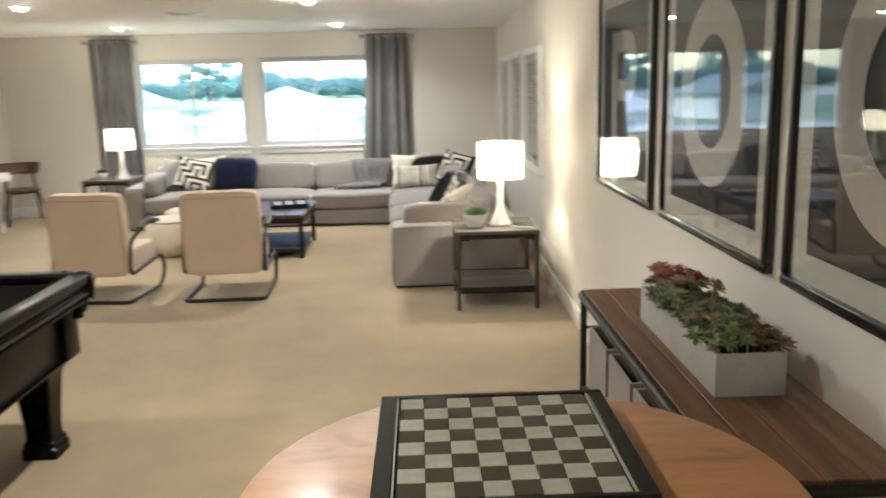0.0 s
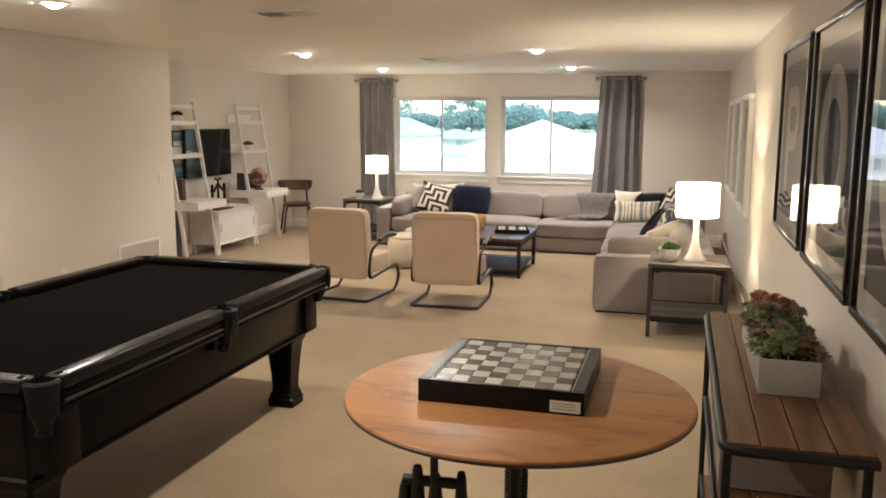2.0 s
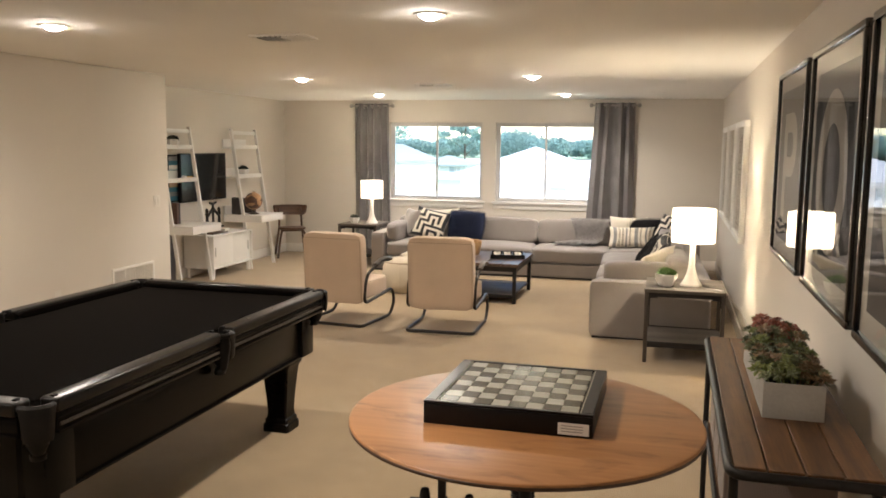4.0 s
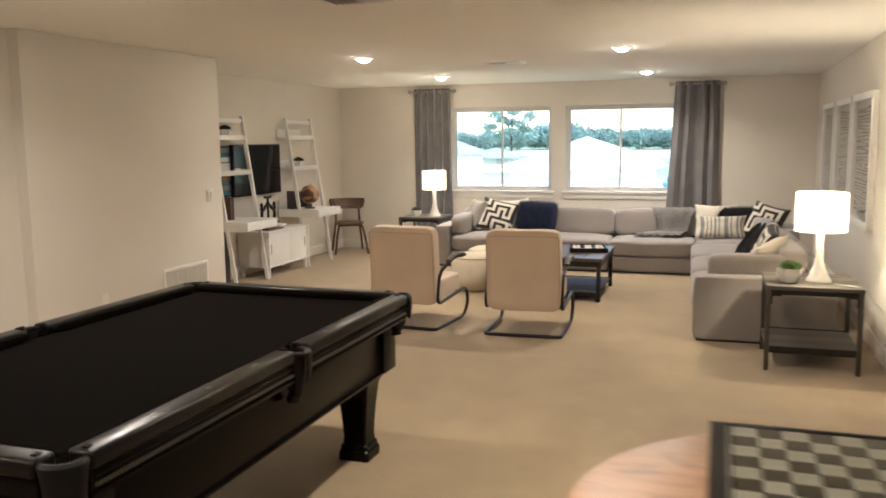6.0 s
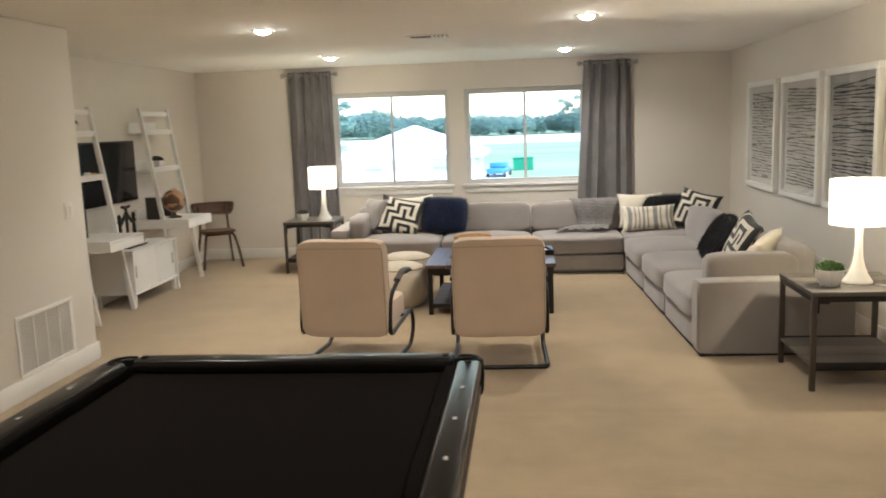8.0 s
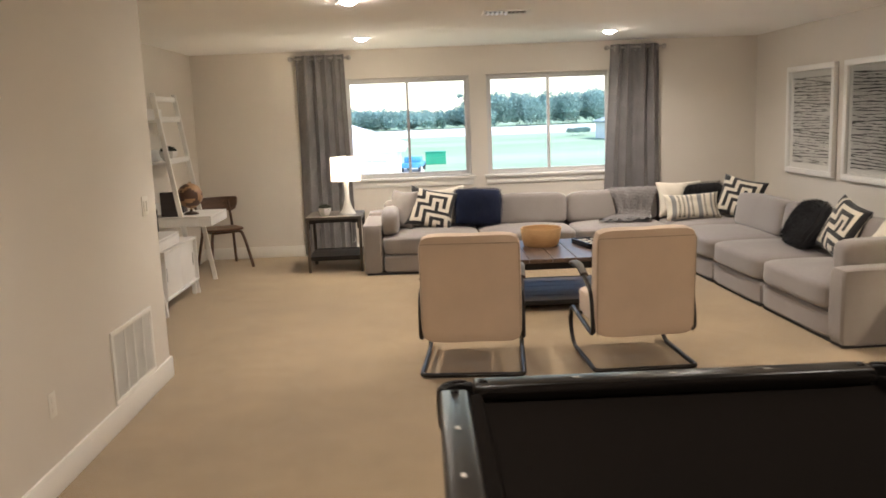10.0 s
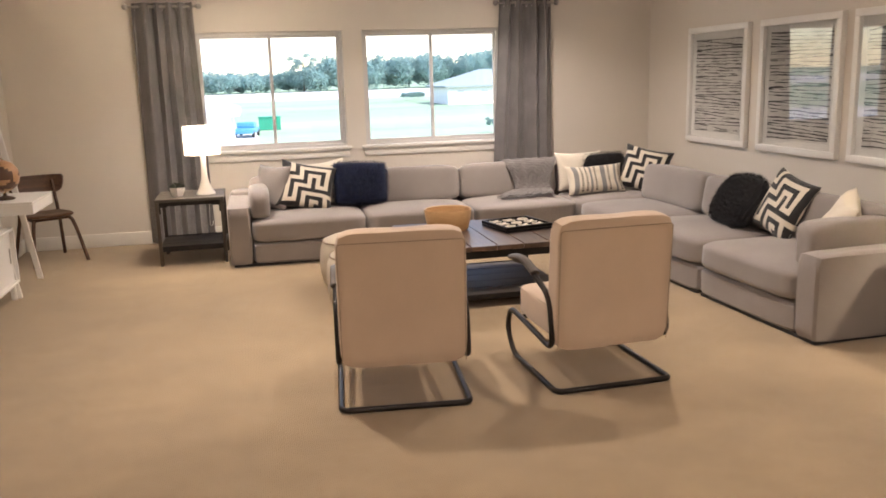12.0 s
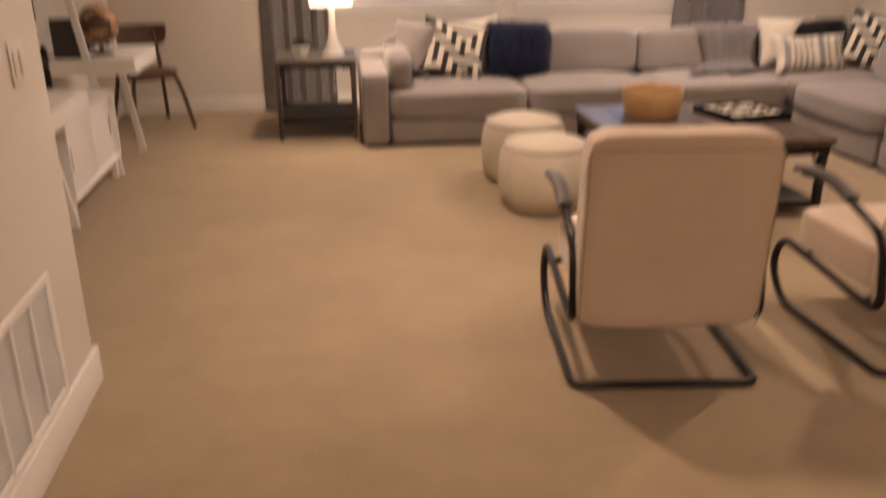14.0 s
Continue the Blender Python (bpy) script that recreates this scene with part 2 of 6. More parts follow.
M["concrete"] = mat("grey_cement", (0.36, 0.335, 0.30), 0.85, 0, 0.12, 9, 0.4, 90)
M["fabric_bin"] = weave_mat("grey_bin_cloth", (0.21, 0.165, 0.14), 0.005, 0.9, 0.15, 0.5)
M["frame_black"] = mat("black_picture_frame", (0.012, 0.011, 0.011), 0.22, 0, 0.2, 10, 0.05, 90, 0, 0.4)
M["matboard"] = mat("cream_mat_board", (0.60, 0.55, 0.47), 0.85, 0, 0.03, 8, 0.1, 300)
M["print_dark"] = mat("dark_print", (0.030, 0.026, 0.023), 0.8, 0, 0.25, 14)
M["letter"] = mat("beige_letter_ink", (0.50, 0.45, 0.38), 0.8, 0, 0.08, 16)
M["navy"] = mat("navy_fur", (0.007, 0.016, 0.058), 0.85, 0, 0.4, 25, 0, 60, 0.1)
M["black_fur"] = mat("black_fur", (0.009, 0.009, 0.012), 0.85, 0, 0.4, 25, 0, 60, 0.1)
M["ivory"] = weave_mat("ivory_cloth", (0.68, 0.62, 0.52), 0.004, 0.9, 0.06, 0.5)
M["black_cloth"] = weave_mat("black_cloth", (0.018, 0.017, 0.018), 0.004, 0.9, 0.2, 0.5)
M["stripe_grey"] = weave_mat("slate_stripe_cloth", (0.24, 0.235, 0.235), 0.004, 0.9, 0.15, 0.5)
M["throw"] = weave_mat("grey_knit_throw", (0.16, 0.145, 0.14), 0.016, 0.95, 0.25, 1.0, 0.3, 9)
M["bowl"] = wood_mat("pale_mango_wood", (0.58, 0.37, 0.18), (0.45, 0.26, 0.11), "x", 0.5, 6)
M["black_box"] = mat("black_box_lacquer", (0.007, 0.006, 0.006), 0.34, 0, 0.2, 14, 0.08, 120)
M["sq_light"] = mat("pale_stone_square", (0.27, 0.258, 0.205), 0.34, 0, 0.12, 30)
M["sq_dark"] = mat("dark_stone_square", (0.028, 0.023, 0.013), 0.22, 0, 0.2, 30)
M["black_box"].node_tree.nodes["Principled BSDF"].inputs["Specular IOR Level"].default_value = 0.2
M["paper"] = mat("white_paper_card", (0.75, 0.73, 0.69), 0.7, 0, 0.04, 20)
M["ink"] = mat("grey_print_ink", (0.22, 0.21, 0.2), 0.8)
M["screen"] = mat("dark_tv_screen", (0.010, 0.010, 0.011), 0.12, 0, 0.1, 3)
M["book_teal"] = mat("teal_book_cover", (0.03, 0.15, 0.21), 0.45, 0, 0.2, 12)
M["book_dark"] = mat("dark_book_cover", (0.05, 0.04, 0.04), 0.5, 0, 0.2, 12)
M["globe_sea"] = mat("antique_globe_sea", (0.42, 0.24, 0.12), 0.35, 0, 0.1, 10)
M["globe_land"] = mat("antique_globe_land", (0.10, 0.05, 0.03), 0.4, 0, 0.2, 10)
M["plastic"] = mat("ivory_plastic", (0.72, 0.68, 0.61), 0.4, 0, 0.02, 5)
M["duct"] = mat("dark_duct_metal", (0.10, 0.09, 0.08), 0.7)
M["vent_dark"] = mat("duct_dark", (0.58, 0.55, 0.50), 0.8)
M["lens"] = glow_mat("downlight_lens", (1.0, 0.89, 0.73), 105.0)
# outdoors
M["grass"] = mat("field_grass", (0.15, 0.26, 0.14), 0.95, 0, 0.3, 0.06, 0, 1.5, col2=(0.31, 0.37, 0.265), stretch=(0.12, 1, 1))
M["lot"] = mat("pale_concrete_lot", (0.55, 0.54, 0.52), 0.9, 0, 0.08, 0.2, 0, 3)
# woods and trees: distance haze is put into the leaf colour, paler and bluer
M["hazed_leafage"] = mat("haze_tinted_leaves", (0.25, 0.385, 0.36), 0.8, 0, 0.2, 0.12, 0, 2)
leaf_nodes = M["hazed_leafage"].node_tree
leaf_thru, leaf_mix = leaf_nodes.nodes.new("ShaderNodeBsdfTranslucent"), leaf_nodes.nodes.new("ShaderNodeMixShader")
leaf_nodes.links.new(leaf_nodes.nodes["Color Ramp"].outputs[0], leaf_thru.inputs[0])
leaf_mix.inputs[0].default_value = 0.5
leaf_nodes.links.new(leaf_nodes.nodes["Principled BSDF"].outputs[0], leaf_mix.inputs[1])
leaf_nodes.links.new(leaf_thru.outputs[0], leaf_mix.inputs[2])
leaf_nodes.links.new(leaf_mix.outputs[0], leaf_nodes.nodes["Material Output"].inputs[0])
M["bark"] = mat("tree_bark", (0.09, 0.07, 0.05), 0.9, 0, 0.3, 4)
M["roof"] = mat("pale_roof_shingle", (0.58, 0.58, 0.59), 0.9, 0, 0.08, 1.5, 0.2, 20)
M["dark_roof"] = mat("grey_roof_shingle", (0.24, 0.29, 0.30), 0.9, 0, 0.12, 1.5, 0.2, 20)
M["siding"] = mat("white_siding", (0.72, 0.71, 0.69), 0.8, 0, 0.04, 1, 0.1, 10)
M["dark_pane"] = mat("house_window_pane", (0.45, 0.48, 0.50), 0.15)
M["skip"] = mat("green_dumpster_paint", (0.01, 0.22, 0.13), 0.5, 0, 0.15, 2)
M["blue_paint"] = mat("blue_vehicle_paint", (0.06, 0.24, 0.42), 0.35, 0, 0.1, 2)
M["wash"] = mat("pale_print_paper", (0.74, 0.71, 0.665), 0.85, 0, 0.5, 7, col2=(0.55, 0.53, 0.50))
M["stroke"] = mat("black_brush_ink", (0.03, 0.027, 0.026), 0.7, 0, 0.4, 30)
M["hatch"] = mat("grey_pencil_line", (0.16, 0.15, 0.145), 0.8, 0, 0.3, 30)
M["tyre"] = mat("tyre_rubber", (0.02, 0.02, 0.02), 0.8)


# ---------- mesh tools ----------
def part(name, bm, material, parent=None, label="", sharp=38):
    """Links a bmesh as one mesh object under a thing or under a part."""
    me = bpy.data.meshes.new(name)
    bm.normal_update()
    bm.to_mesh(me)
    bm.free()
    for one in material if isinstance(material, (list, tuple)) else (material,):
        me.materials.append(one)
    me.shade_smooth()
    me.set_sharp_from_angle(angle=radians(sharp))
    ob = new(name, me)
    ob.parent = parent
    if label:
        ob["label"] = label
    return ob


def thing(name, label, category, m=None, group="", kind=""):
    ob = tagged(new(name), label, category, group, kind)
    ob.empty_display_size = 0.1
    ob.matrix_basis = m or Matrix()
    return ob


def add_box(bm, lo, hi, bev=0.0, seg=2, rot=None):
    """A box from corner to corner, its edges rounded."""
    r = bmesh.ops.create_cube(bm, size=1.0)
    vs = r["verts"]
    for v in vs:
        v.co = [lo[k] + (v.co[k] + 0.5) * (hi[k] - lo[k]) for k in range(3)]
    if rot:
        bmesh.ops.transform(bm, matrix=rot, verts=vs)
    if bev:
        es = list({e for v in vs for e in v.link_edges})
        bmesh.ops.bevel(bm, geom=es, offset=bev, segments=seg, affect="EDGES", profile=0.5)
    return bm


def box(lo, hi, bev=0.0, seg=2, rot=None):
    return add_box(bmesh.new(), lo, hi, bev, seg, rot)


def boxes(some, bev=0.0, seg=1):
    bm = bmesh.new()
    for lo, hi in some:
        one = box(lo, hi, bev, seg)
        me = bpy.data.meshes.new("tmp")
        one.to_mesh(me)
        one.free()
        bm.from_mesh(me)
        bpy.data.meshes.remove(me)
    return bm


def lathe(profile, seg=32, at=(0, 0, 0), bm=None):
    """A turned form from (radius, height) pairs."""
    bm = bm or bmesh.new()
    rings = []
    for r, z in profile:
        if r < 1e-5:
            rings.append([bm.verts.new((at[0], at[1], at[2] + z))])
        else:
            rings.append([bm.verts.new((at[0] + r * math.cos(a), at[1] + r * math.sin(a), at[2] + z)) for a in (2 * math.pi * k / seg for k in range(seg))])
    for a, b in zip(rings, rings[1:]):
        for k in range(seg):
            j = (k + 1) % seg
            if len(a) == 1 and len(b) == 1:
                continue
            if len(a) == 1:
                bm.faces.new((a[0], b[j], b[k]))
            elif len(b) == 1:
                bm.faces.new((a[k], a[j], b[0]))
            else:
                bm.faces.new((a[k], a[j], b[j], b[k]))
    return bm


def rounded_path(pts, r, n=6):
    """The polyline with its corners turned into arcs of about radius r."""
    pts = [Vector(p) for p in pts]
    out = [pts[0]]
    for a, b, c in zip(pts, pts[1:], pts[2:]):
        d = min(r, (a - b).length * 0.49, (c - b).length * 0.49)
        p, q = b + (a - b).normalized() * d, b + (c - b).normalized() * d
        out += [p * (1 - t) ** 2 + b * 2 * t * (1 - t) + q * t * t for t in (k / n for k in range(n + 1))]
    return out + [pts[-1]]


def tube(pts, r, seg=10, bend=0.0, bm=None, ends=True, squash=1.0):
    """A round bar along a path."""
    bm = bm or bmesh.new()
    pts = rounded_path(pts, bend) if bend else [Vector(p) for p in pts]
    d = (pts[1] - pts[0]).normalized()
    side = d.cross(Vector((0, 0, 1)) if abs(d.z) < 0.9 else Vector((1, 0, 0))).normalized()
    rings = []
    for k, p in enumerate(pts):
        d = (pts[min(k + 1, len(pts) - 1)] - pts[max(k - 1, 0)]).normalized()
        side = (side - d * side.dot(d)).normalized()
        up = d.cross(side)
        rings.append([bm.verts.new(p + r * (math.cos(a) * side + squash * math.sin(a) * up)) for a in (2 * math.pi * j / seg for j in range(seg))])
    for a, b in zip(rings, rings[1:]):
        for j in range(seg):
            i = (j + 1) % seg
            bm.faces.new((a[j], b[j], b[i], a[i]))
    if ends:
        bm.faces.new(rings[0])
        bm.faces.new(rings[-1][::-1])
    return bm


def cushion(lo, hi, k=7.0, puff=0.0, cuts=9, sag=0.0, seed=0):
    """A stuffed block: rounded edges, a crowned top and slightly uneven faces."""
    bm = bmesh.new()
    bmesh.ops.create_cube(bm, size=2.0)
    bmesh.ops.subdivide_edges(bm, edges=bm.edges[:], cuts=cuts, use_grid_fill=True)
    c = [(a + b) / 2 for a, b in zip(lo, hi)]
    h = [(b - a) / 2 for a, b in zip(lo, hi)]
    for v in bm.verts:
        p = v.co.copy()
        top = max(abs(p.x), abs(p.y), abs(p.z))
        s = top / (abs(p.x) ** k + abs(p.y) ** k + abs(p.z) ** k) ** (1 / k)
        q = p * s
        crown = (1 - q.x * q.x) * (1 - q.y * q.y)
        z = q.z * h[2] + puff * crown * (1 if q.z > 0 else 0.1)
        wob = 0.006 * noise.noise(Vector((q.x * 1.7 + seed, q.y * 1.7, q.z * 1.7)))
        v.co = (c[0] + q.x * h[0] * (1 + wob), c[1] + q.y * h[1] * (1 + wob), c[2] + z + wob - sag * crown)
    return bm


def sheet(pts):
    """One flat pane of glass."""
    bm = bmesh.new()
    bm.faces.new([bm.verts.new(p) for p in pts])
    return bm


def plank_bevel(lo, hi):
    return box(lo, hi, 0.004, 1)


# ---------- setting ----------
XN = -5.86
XL, XP, YF, YP, YQ, YB, H = -6.75, -5.765, 11.45, 6.67, 4.27, -3.4, 2.44
WINS = [(-4.95, -3.462), (-3.262, -1.755)]
WZ0, WZ1 = 0.905, 2.10


def setting(name, bm, material, label, category):
    return tagged(part(name, bm, material), label, category, "", "structure")


setting("floor", box((XL - 0.2, YB - 0.2, -0.12), (0.2, YF + 0.22, 0.0)), M["carpet"], "beige loop-pile carpet over the whole floor", "floor")
setting("ceiling", box((XL - 0.2, YB - 0.2, H), (0.2, YF + 0.22, H + 0.12)), M["ceiling"], "flat off-white textured ceiling", "ceiling")
setting("wall_right", box((0, YB - 0.2, 0), (0.2, YF + 0.22, H)), M["wall"], "long greige painted wall with pictures", "wall")
setting("wall_left", box((XL - 0.2, YP, 0), (XL, YF + 0.22, H)), M["wall"], "greige painted wall behind the ladder shelves", "wall")
setting("wall_partition", box((XL - 0.2, YQ, 0), (XP, YP, H), 0.008, 2), M["wall"], "greige painted partition with bullnose corners", "wall")
setting("wall_near_left", box((XL - 0.2, YB - 0.2, 0), (XN, YQ, H)), M["wall"], "greige painted wall beyond the partition", "wall")
setting("wall_back", box((XN, YB - 0.2, 0), (0, YB, H)), M["wall"], "greige painted wall closing the room", "wall")
Y1 = YF + 0.2
setting("wall_far", boxes([((XL, YF, 0), (0, Y1, WZ0)), ((XL, YF, WZ1), (0, Y1, H)), ((XL, YF, WZ0), (WINS[0][0], Y1, WZ1)),
                           ((WINS[0][1], YF, WZ0), (WINS[1][0], Y1, WZ1)), ((WINS[1][1], YF, WZ0), (0, Y1, WZ1))]),
        M["wall"], "greige painted wall with two window openings", "wall")


def skirting(p, q, nx, ny):
    """A baseboard from p to q that stands off its wall towards (nx, ny)."""
    t, h = 0.016, 0.135
    lo = (min(p[0], q[0], p[0] + nx * t, q[0] + nx * t), min(p[1], q[1], p[1] + ny * t, q[1] + ny * t), 0.0)
    hi = (max(p[0], q[0], p[0] + nx * t, q[0] + nx * t), max(p[1], q[1], p[1] + ny * t, q[1] + ny * t), h)
    setting("baseboard", box(lo, hi, 0.005, 2), M["trim"], "white painted wooden baseboard", "baseboard")


skirting((XL, YF), (0, YF), 0, -1)
skirting((0, YB), (0, YF - 0.016), -1, 0)
skirting((XL, YP), (XL, YF - 0.016), 1, 0)
skirting((XP, YQ), (XP, YP), 1, 0)
skirting((XL + 0.016, YP), (XP + 0.016, YP), 0, 1)
skirting((XN, YQ), (XP + 0.016, YQ), 0, -1)
skirting((XN, YB), (XN, YQ - 0.016), 1, 0)


def window(name, x0, x1):
    w = thing(name, "white vinyl sliding window with two panes and a painted sill", "window", pose(x0, YF, 0), "", "structure")
    W, ya, yb = x1 - x0, 0.07, 0.13
    f = 0.03
    part("window_frame", boxes([((0, ya, WZ0), (f, yb, WZ1)), ((W - f, ya, WZ0), (W, yb, WZ1)), ((f, ya, WZ0), (W - f, yb, WZ0 + f)), ((f, ya, WZ1 - f), (W - f, yb, WZ1))], 0.003), M["vinyl"], w)
    mid = W / 2
    for a, b, dy in ((f, mid + 0.017, 0.012), (mid - 0.017, W - f, 0.036)):
        s = 0.03
        sash = part("sash", boxes([((a, ya + dy, WZ0 + f), (a + s, ya + dy + 0.022, WZ1 - f)), ((b - s, ya + dy, WZ0 + f), (b, ya + dy + 0.022, WZ1 - f)),
                                   ((a + s, ya + dy, WZ0 + f), (b - s, ya + dy + 0.022, WZ0 + f + s)), ((a + s, ya + dy, WZ1 - f - s), (b - s, ya + dy + 0.022, WZ1 - f))], 0.002), M["vinyl"], w)
        pane = part("pane", sheet([(a + s, ya + dy + 0.01, WZ0 + f + s), (b - s, ya + dy + 0.01, WZ0 + f + s), (b - s, ya + dy + 0.01, WZ1 - f - s), (a + s, ya + dy + 0.01, WZ1 - f - s)]), M["glass"], sash)
        pane.visible_shadow = False
    part("window_sill", box((-0.045, -0.045, WZ0 - 0.026), (W + 0.045, 0.07, WZ0 + 0.004), 0.006), M["trim"], w)
    part("apron", box((-0.02, -0.018, WZ0 - 0.105), (W + 0.02, 0.0, WZ0 - 0.026), 0.004), M["trim"], w)


for k, (a, b) in enumerate(WINS):
    window(f"window_{k + 1}", a, b)


def curtain(x0, x1, seed, spread=0.0, group="grey curtains"):
    rnd = random.Random(seed)
    c = thing("curtain", "dark grey pleated grommet curtain hanging at the window", "curtain", pose(0, YF - 0.10, 0), group)
    n, zs = 84, [0.02, 0.3, 0.7, 1.1, 1.5, 1.9, 2.2, 2.32, 2.385]
    bm, rows = bmesh.new(), []
    for side in (-0.003, 0.003):
        grid = []
        for z in zs:
            row = []
            drop = 1 - z / 2.385
            for k in range(n + 1):
                u = k / n
                ph = (u + 0.045 * math.sin(5.3 * u + 3 * seed) + 0.02 * math.sin(14 * u + seed)) * 4.5 * 2 * math.pi + 0.9 * math.sin(3 * u + seed) * drop + 0.35 * math.sin(9 * u + 2 * seed) * drop
                amp = 0.05 + 0.02 * drop * math.sin(7 * u + seed * 2) + 0.008 * math.sin(2.6 * z + 11 * u)
                x = x0 - 0.02 * drop - spread * drop * (1 - u) + (x1 - x0 + 0.05 * drop) * u + 0.012 * math.sin(2 * ph) * drop
                row.append(bm.verts.new((x, amp * math.sin(ph) + side + 0.01 * drop * math.sin(5 * u + 2 * seed), z)))
            grid.append(row)
        for a, b in zip(grid, grid[1:]):
            for k in range(n):
                vs = (a[k], a[k + 1], b[k + 1], b[k])
                bm.faces.new(vs if side < 0 else vs[::-1])
        rows.append(grid)
    f, g = rows
    for k in range(n):
        bm.faces.new((f[-1][k], f[-1][k + 1], g[-1][k + 1], g[-1][k]))
        bm.faces.new((f[0][k + 1], f[0][k], g[0][k], g[0][k + 1]))
    for a, b in zip(range(len(zs) - 1), range(1, len(zs))):
        bm.faces.new((f[a][0], f[b][0], g[b][0], g[a][0]))
        bm.faces.new((f[b][n], f[a][n], g[a][n], g[b][n]))
    part("drape", bm, M["curtain"], c, sharp=70)
    for k in range(9):
        x = x0 + (x1 - x0) * (k + 0.5) / 9
        part("grommet", tube([(x + 0.004 * (-1) ** k, 0.026 * math.cos(a), 2.335 + 0.026 * math.sin(a)) for a in (2 * math.pi * j / 12 for j in range(13))], 0.004, 6, ends=False), M["steel"], c)
    r = thing("curtain_rod", "short brushed steel curtain rod with ball finials", "curtain rod", pose(0, YF - 0.10, 2.348), "curtain rods")
    part("rod", tube([(x0 - 0.03, 0, 0), (x1 + 0.03, 0, 0)], 0.0125, 12), M["steel"], r)
    for x in (x0 - 0.055, x1 + 0.055):
        part("finial", lathe([(0.0, -0.03), (0.018, -0.024), (0.029, -0.008), (0.03, 0.006), (0.02, 0.024), (0.0, 0.03)], 16, (x, 0, 0)), M["steel"], r)
    for x in (x0 + 0.02, x1 - 0.02):
        part("bracket", box((x - 0.008, 0, -0.012), (x + 0.008, 0.10, 0.012), 0.002), M["steel"], r)


curtain(-5.50, -4.925, 1.0)
curtain(-1.778, -1.208, 2.3, 0.11)

for dx, dy in DOWNLIGHTS:
    d = thing("recessed_downlight", "lit round recessed ceiling downlight with white trim", "ceiling light", pose(dx, dy, H), "ceiling downlights")
    part("trim_ring", lathe([(0.062, 0.0), (0.062, -0.008), (0.075, -0.011), (0.09, -0.007), (0.093, 0.0)], 32), M["white"], d)
    part("diffuser", lathe([(0.0, -0.034), (0.02, -0.032), (0.04, -0.024), (0.055, -0.012), (0.062, -0.001)], 32), M["lens"], d, "glowing lamp lens")


def ceiling_vent(x, y):
    v = thing("ceiling_vent", "white louvred square ceiling air vent", "air vent", pose(x, y, H), "ceiling vents")
    p, q = 0.19, 0.125
    part("frame", boxes([((-p, -q, -0.012), (p, -q + 0.025, 0)), ((-p, q - 0.025, -0.012), (p, q, 0)), ((-p, -q + 0.025, -0.012), (-p + 0.025, q - 0.025, 0)), ((p - 0.025, -q + 0.025, -0.012), (p, q - 0.025, 0))], 0.003), M["white"], v)
    part("backing", box((-p + 0.025, -q + 0.025, -0.003), (p - 0.025, q - 0.025, -0.001)), M["duct"], v)
    for k in range(9):
        xx = -p + 0.045 + k * (2 * p - 0.09) / 8
        part("slat", box((-0.011, -q + 0.026, -0.0012), (0.011, q - 0.026, 0.0012), rot=Matrix.Translation((xx, 0, -0.014)) @ Matrix.Rotation(radians(42 if k < 5 else -42), 4, "Y")), M["white"], v)


ceiling_vent(-3.13, 4.02)
ceiling_vent(-3.33, 8.25)

rv = thing("return_air_grille", "white louvred return air grille low on the partition", "air vent", pose(XP, 6.03, 0.34))
part("frame", boxes([((0, -0.335, 0.175), (0.012, 0.335, 0.205)), ((0, -0.335, -0.205), (0.012, 0.335, -0.175)), ((0, -0.335, -0.175), (0.012, -0.305, 0.175)), ((0, 0.305, -0.175), (0.012, 0.335, 0.175))], 0.003), M["trim"], rv)
part("backing", box((0.001, -0.305, -0.175), (0.003, 0.305, 0.175)), M["vent_dark"], rv)
for k in range(24):
    z = -0.165 + k * 0.33 / 23
    part("slat", box((-0.001, -0.305, -0.006), (0.001, 0.305, 0.006), rot=Matrix.Translation((0.008, 0, z)) @ Matrix.Rotation(radians(40), 4, "Y")), M["trim"], rv)
for y in (-0.15, 0.0, 0.15):
    part("mullion", box((0.010, y - 0.006, -0.175), (0.014, y + 0.006, 0.175)), M["trim"], rv)

sw = thing("light_switch", "ivory double rocker light switch plate on the wall", "light switch", pose(XP, 6.45, 1.15))
part("plate", box((0, -0.055, -0.06), (0.006, 0.055, 0.06), 0.003), M["plastic"], sw)
for y in (-0.023, 0.023):
    part("rocker", box((0.006, y - 0.016, -0.033), (0.011, y + 0.016, 0.033), 0.002), M["plastic"], sw)
ol = thing("wall_outlet", "ivory wall outlet plate low on the partition", "outlet", pose(XP, 4.96, 0.405))
part("plate", box((0, -0.036, -0.058), (0.005, 0.036, 0.058), 0.003), M["plastic"], ol)
for z in (-0.022, 0.022):
    part("socket", box((0.005, -0.016, z - 0.014), (0.008, 0.016, z + 0.014), 0.002), M["plastic"], ol)

# ---------- pool table ----------
def rope(p, q, r, pitch=0.016):
    """A straight carved rope bead from p to q."""
    p, q = Vector(p), Vector(q)
    n = max(4, round((q - p).length / pitch * 2))
    d = (q - p).normalized()
    side = d.cross(Vector((0, 0, 1)))
    bm, rings = bmesh.new(), []
    for k in range(n + 1):
        w = r if k % 2 else r * 0.62
        c = p.lerp(q, k / n)
        rings.append([bm.verts.new(c + w * (math.cos(a) * side + math.sin(a) * Vector((0, 0, 1)))) for a in (math.pi / 3 * j for j in range(6))])
    for a, b in zip(rings, rings[1:]):
        for j in range(6):
            bm.faces.new((a[j], b[j], b[(j + 1) % 6], a[(j + 1) % 6]))
    bmesh.ops.recalc_face_normals(bm, faces=bm.faces[:])
    return bm


